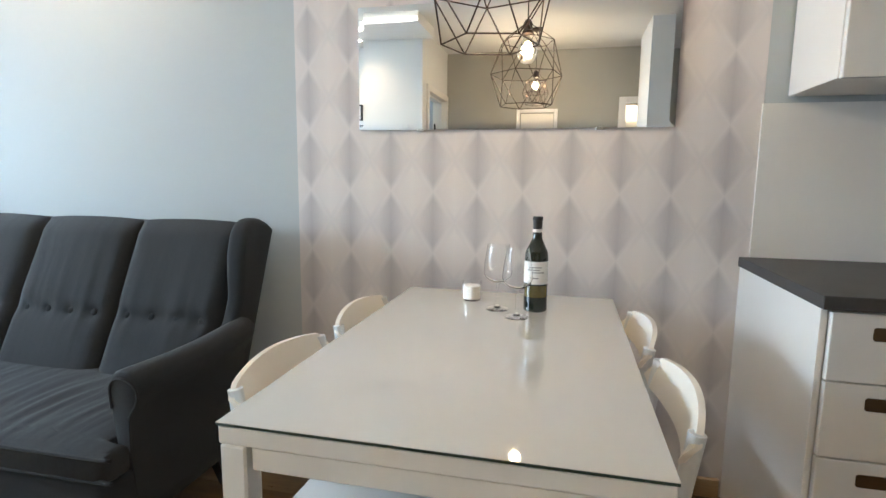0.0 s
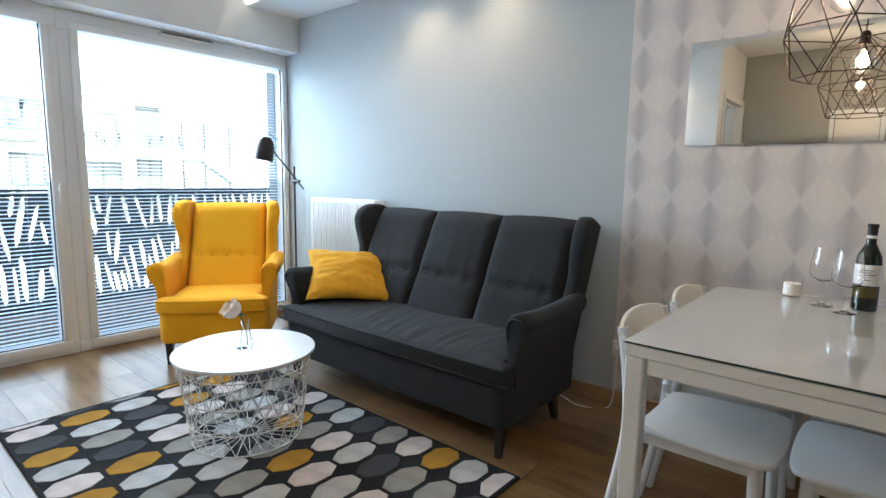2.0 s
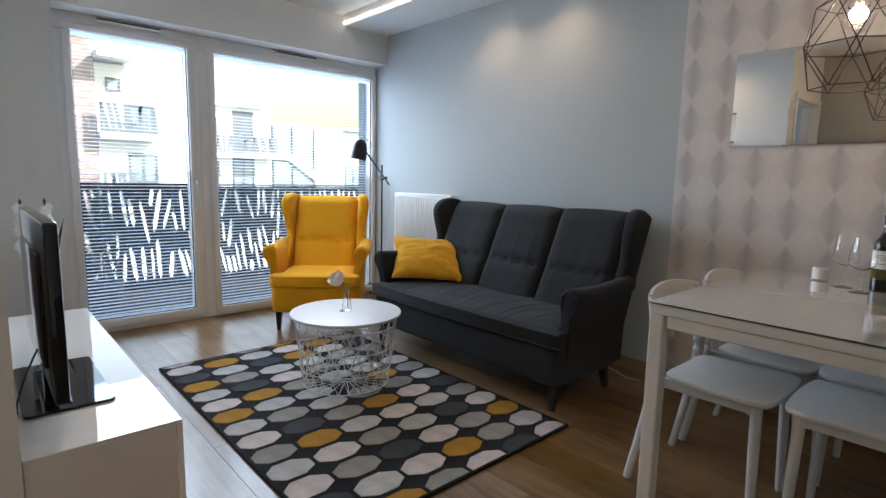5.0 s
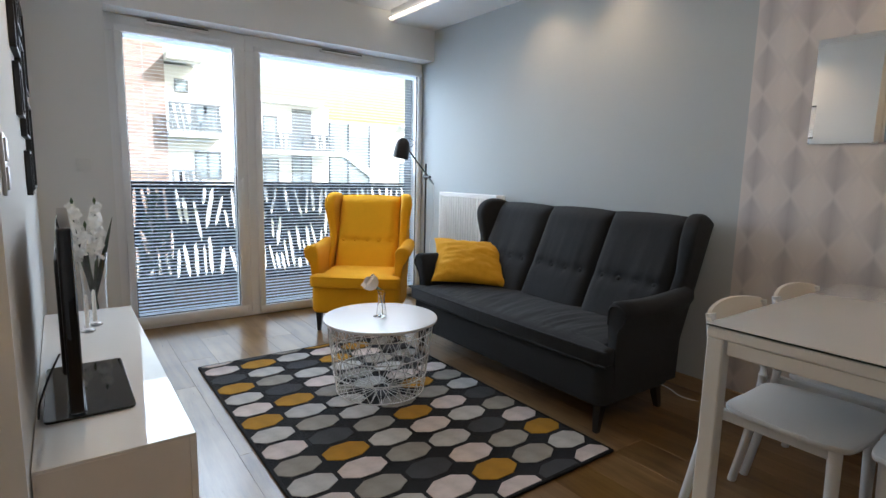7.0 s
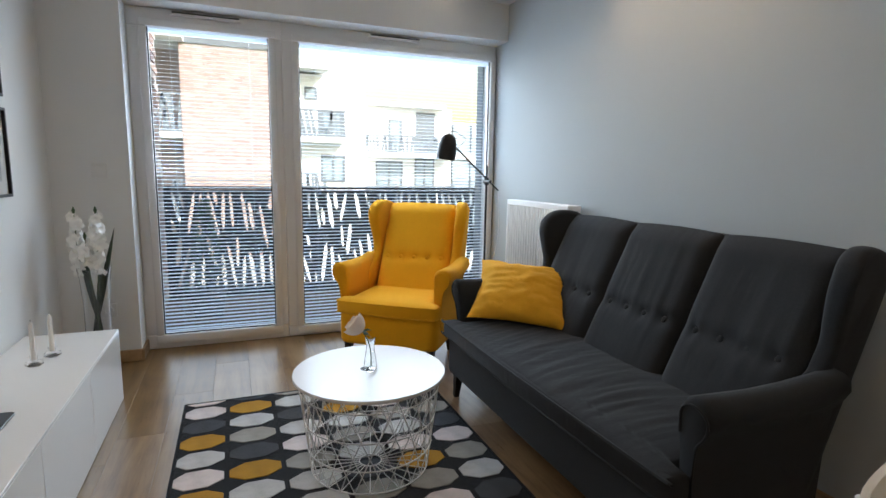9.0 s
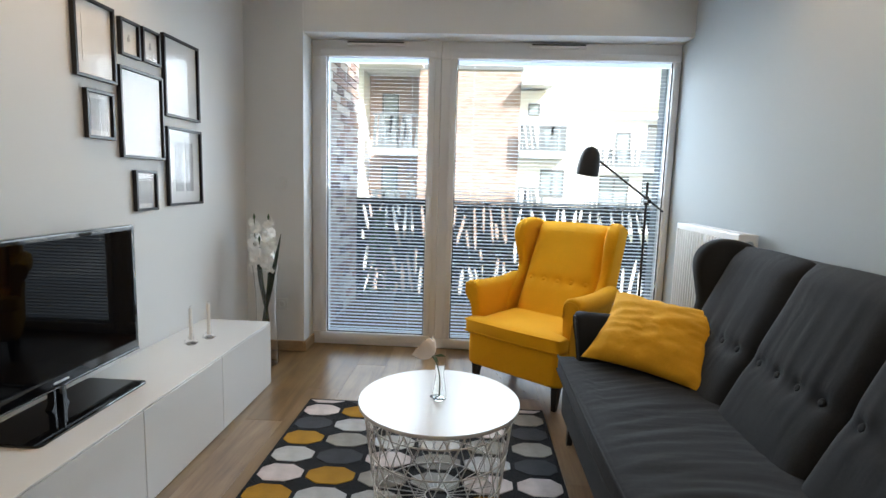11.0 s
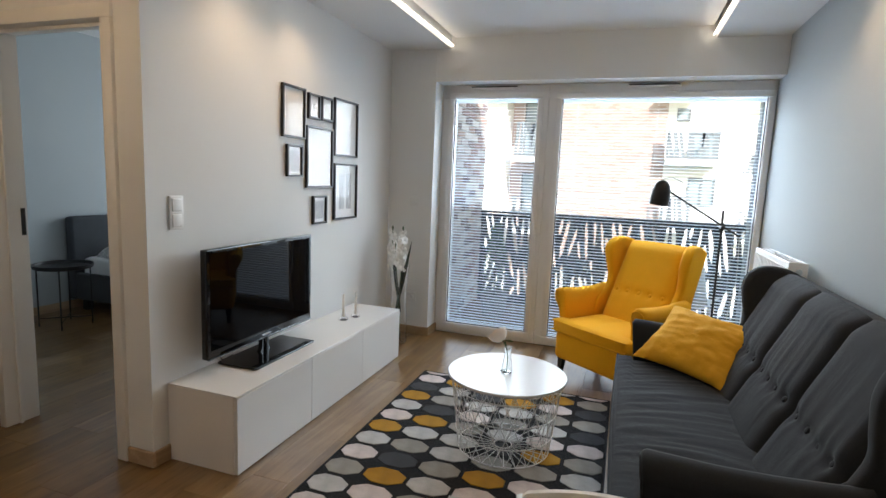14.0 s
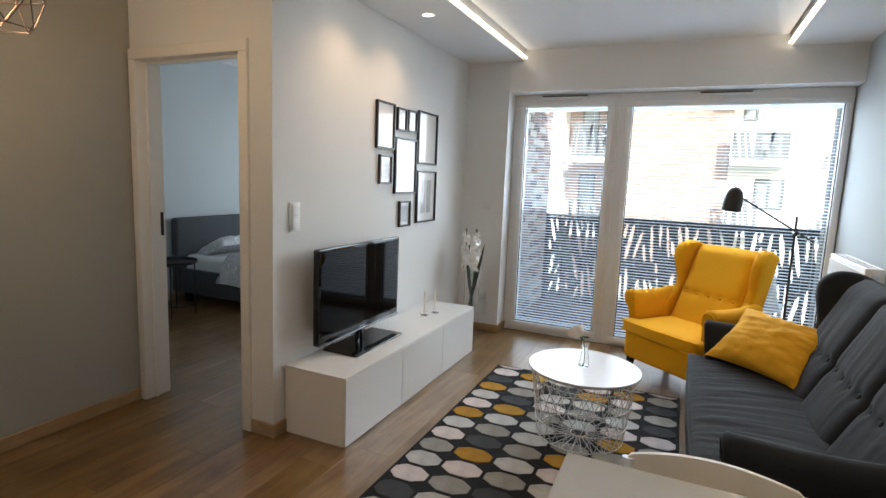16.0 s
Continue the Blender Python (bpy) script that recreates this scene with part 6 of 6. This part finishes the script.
# glazed stair hall with a slanting white flight
part("stair_glazing", box(-22.1, -21.99, 9.42, 11.44, -1.2, 3.40), M_FARGREY, wr, smooth=0)
for y in (9.42, 10.32, 11.40):
    part("glazing_bar", box(-22.0, -21.95, y, y + 0.05, -1.2, 3.40), M_FARDARK, wr, smooth=0)
part("stair_flight", slab([(9.42, 2.12), (9.42, 1.92), (10.15, 1.88), (11.42, 1.00), (11.42, 1.40), (10.25, 2.14)], 'x', -21.98, -21.90), M_RENDER, wr, smooth=0)
# pale upper window, made as a flat white panel
part("pale_window", box(-21.985, -21.96, 10.40, 11.34, 2.86, 3.36), M_RENDER, wr, smooth=0)
for y in (13.10, 15.4, 17.7, 20.0):
    far_window(wr, -22.05, y, y + 0.95, 0.55, 1.72, 1)
    far_window(wr, -22.05, y, y + 0.95, -1.9, -0.7, 1)

# ---- floor planks ----
rng = random.Random(21)
W, L = 0.192, 1.285
variants = {}


def plank(x0, x1, y0, y1):
    key = (round(x1 - x0, 3), round(y1 - y0, 3))
    if key not in variants:
        hx, hy = (x1 - x0) / 2 - 0.0003, (y1 - y0) / 2 - 0.0003
        c = 0.0007
        bm = loft([[(-hx, -hy, -0.012), (hx, -hy, -0.012), (hx, hy, -0.012), (-hx, hy, -0.012)], [(-hx, -hy, -c), (hx, -hy, -c), (hx, hy, -c), (-hx, hy, -c)], [(-hx + c, -hy + c, 0), (hx - c, -hy + c, 0), (hx - c, hy - c, 0), (-hx + c, hy - c, 0)]])
        ob = part("plank", bm, M_FLOOR, floor, smooth=0)
        variants[key] = ob.data
    else:
        ob = new("plank", variants[key])
        ob.parent = floor
    ob.location = ((x0 + x1) / 2, (y0 + y1) / 2, 0)


y = -3.80
r = 0
while y < 2.14:
    y1 = min(2.14, y + W)
    x = -5.15 - (0.0, 0.43, 0.86, 0.21, 0.64, 1.07)[r % 6]
    while x < XE:
        x1 = x + L
        if y < -0.93 or x1 > -3.86:
            lo = -5.15 if y < -0.93 else -3.86
            a, b = max(x, lo), min(x1, XE)
            if b - a > 0.02:
                plank(round(a, 3), round(b, 3), y, y1)
        x = x1
    y, r = y1, r + 1
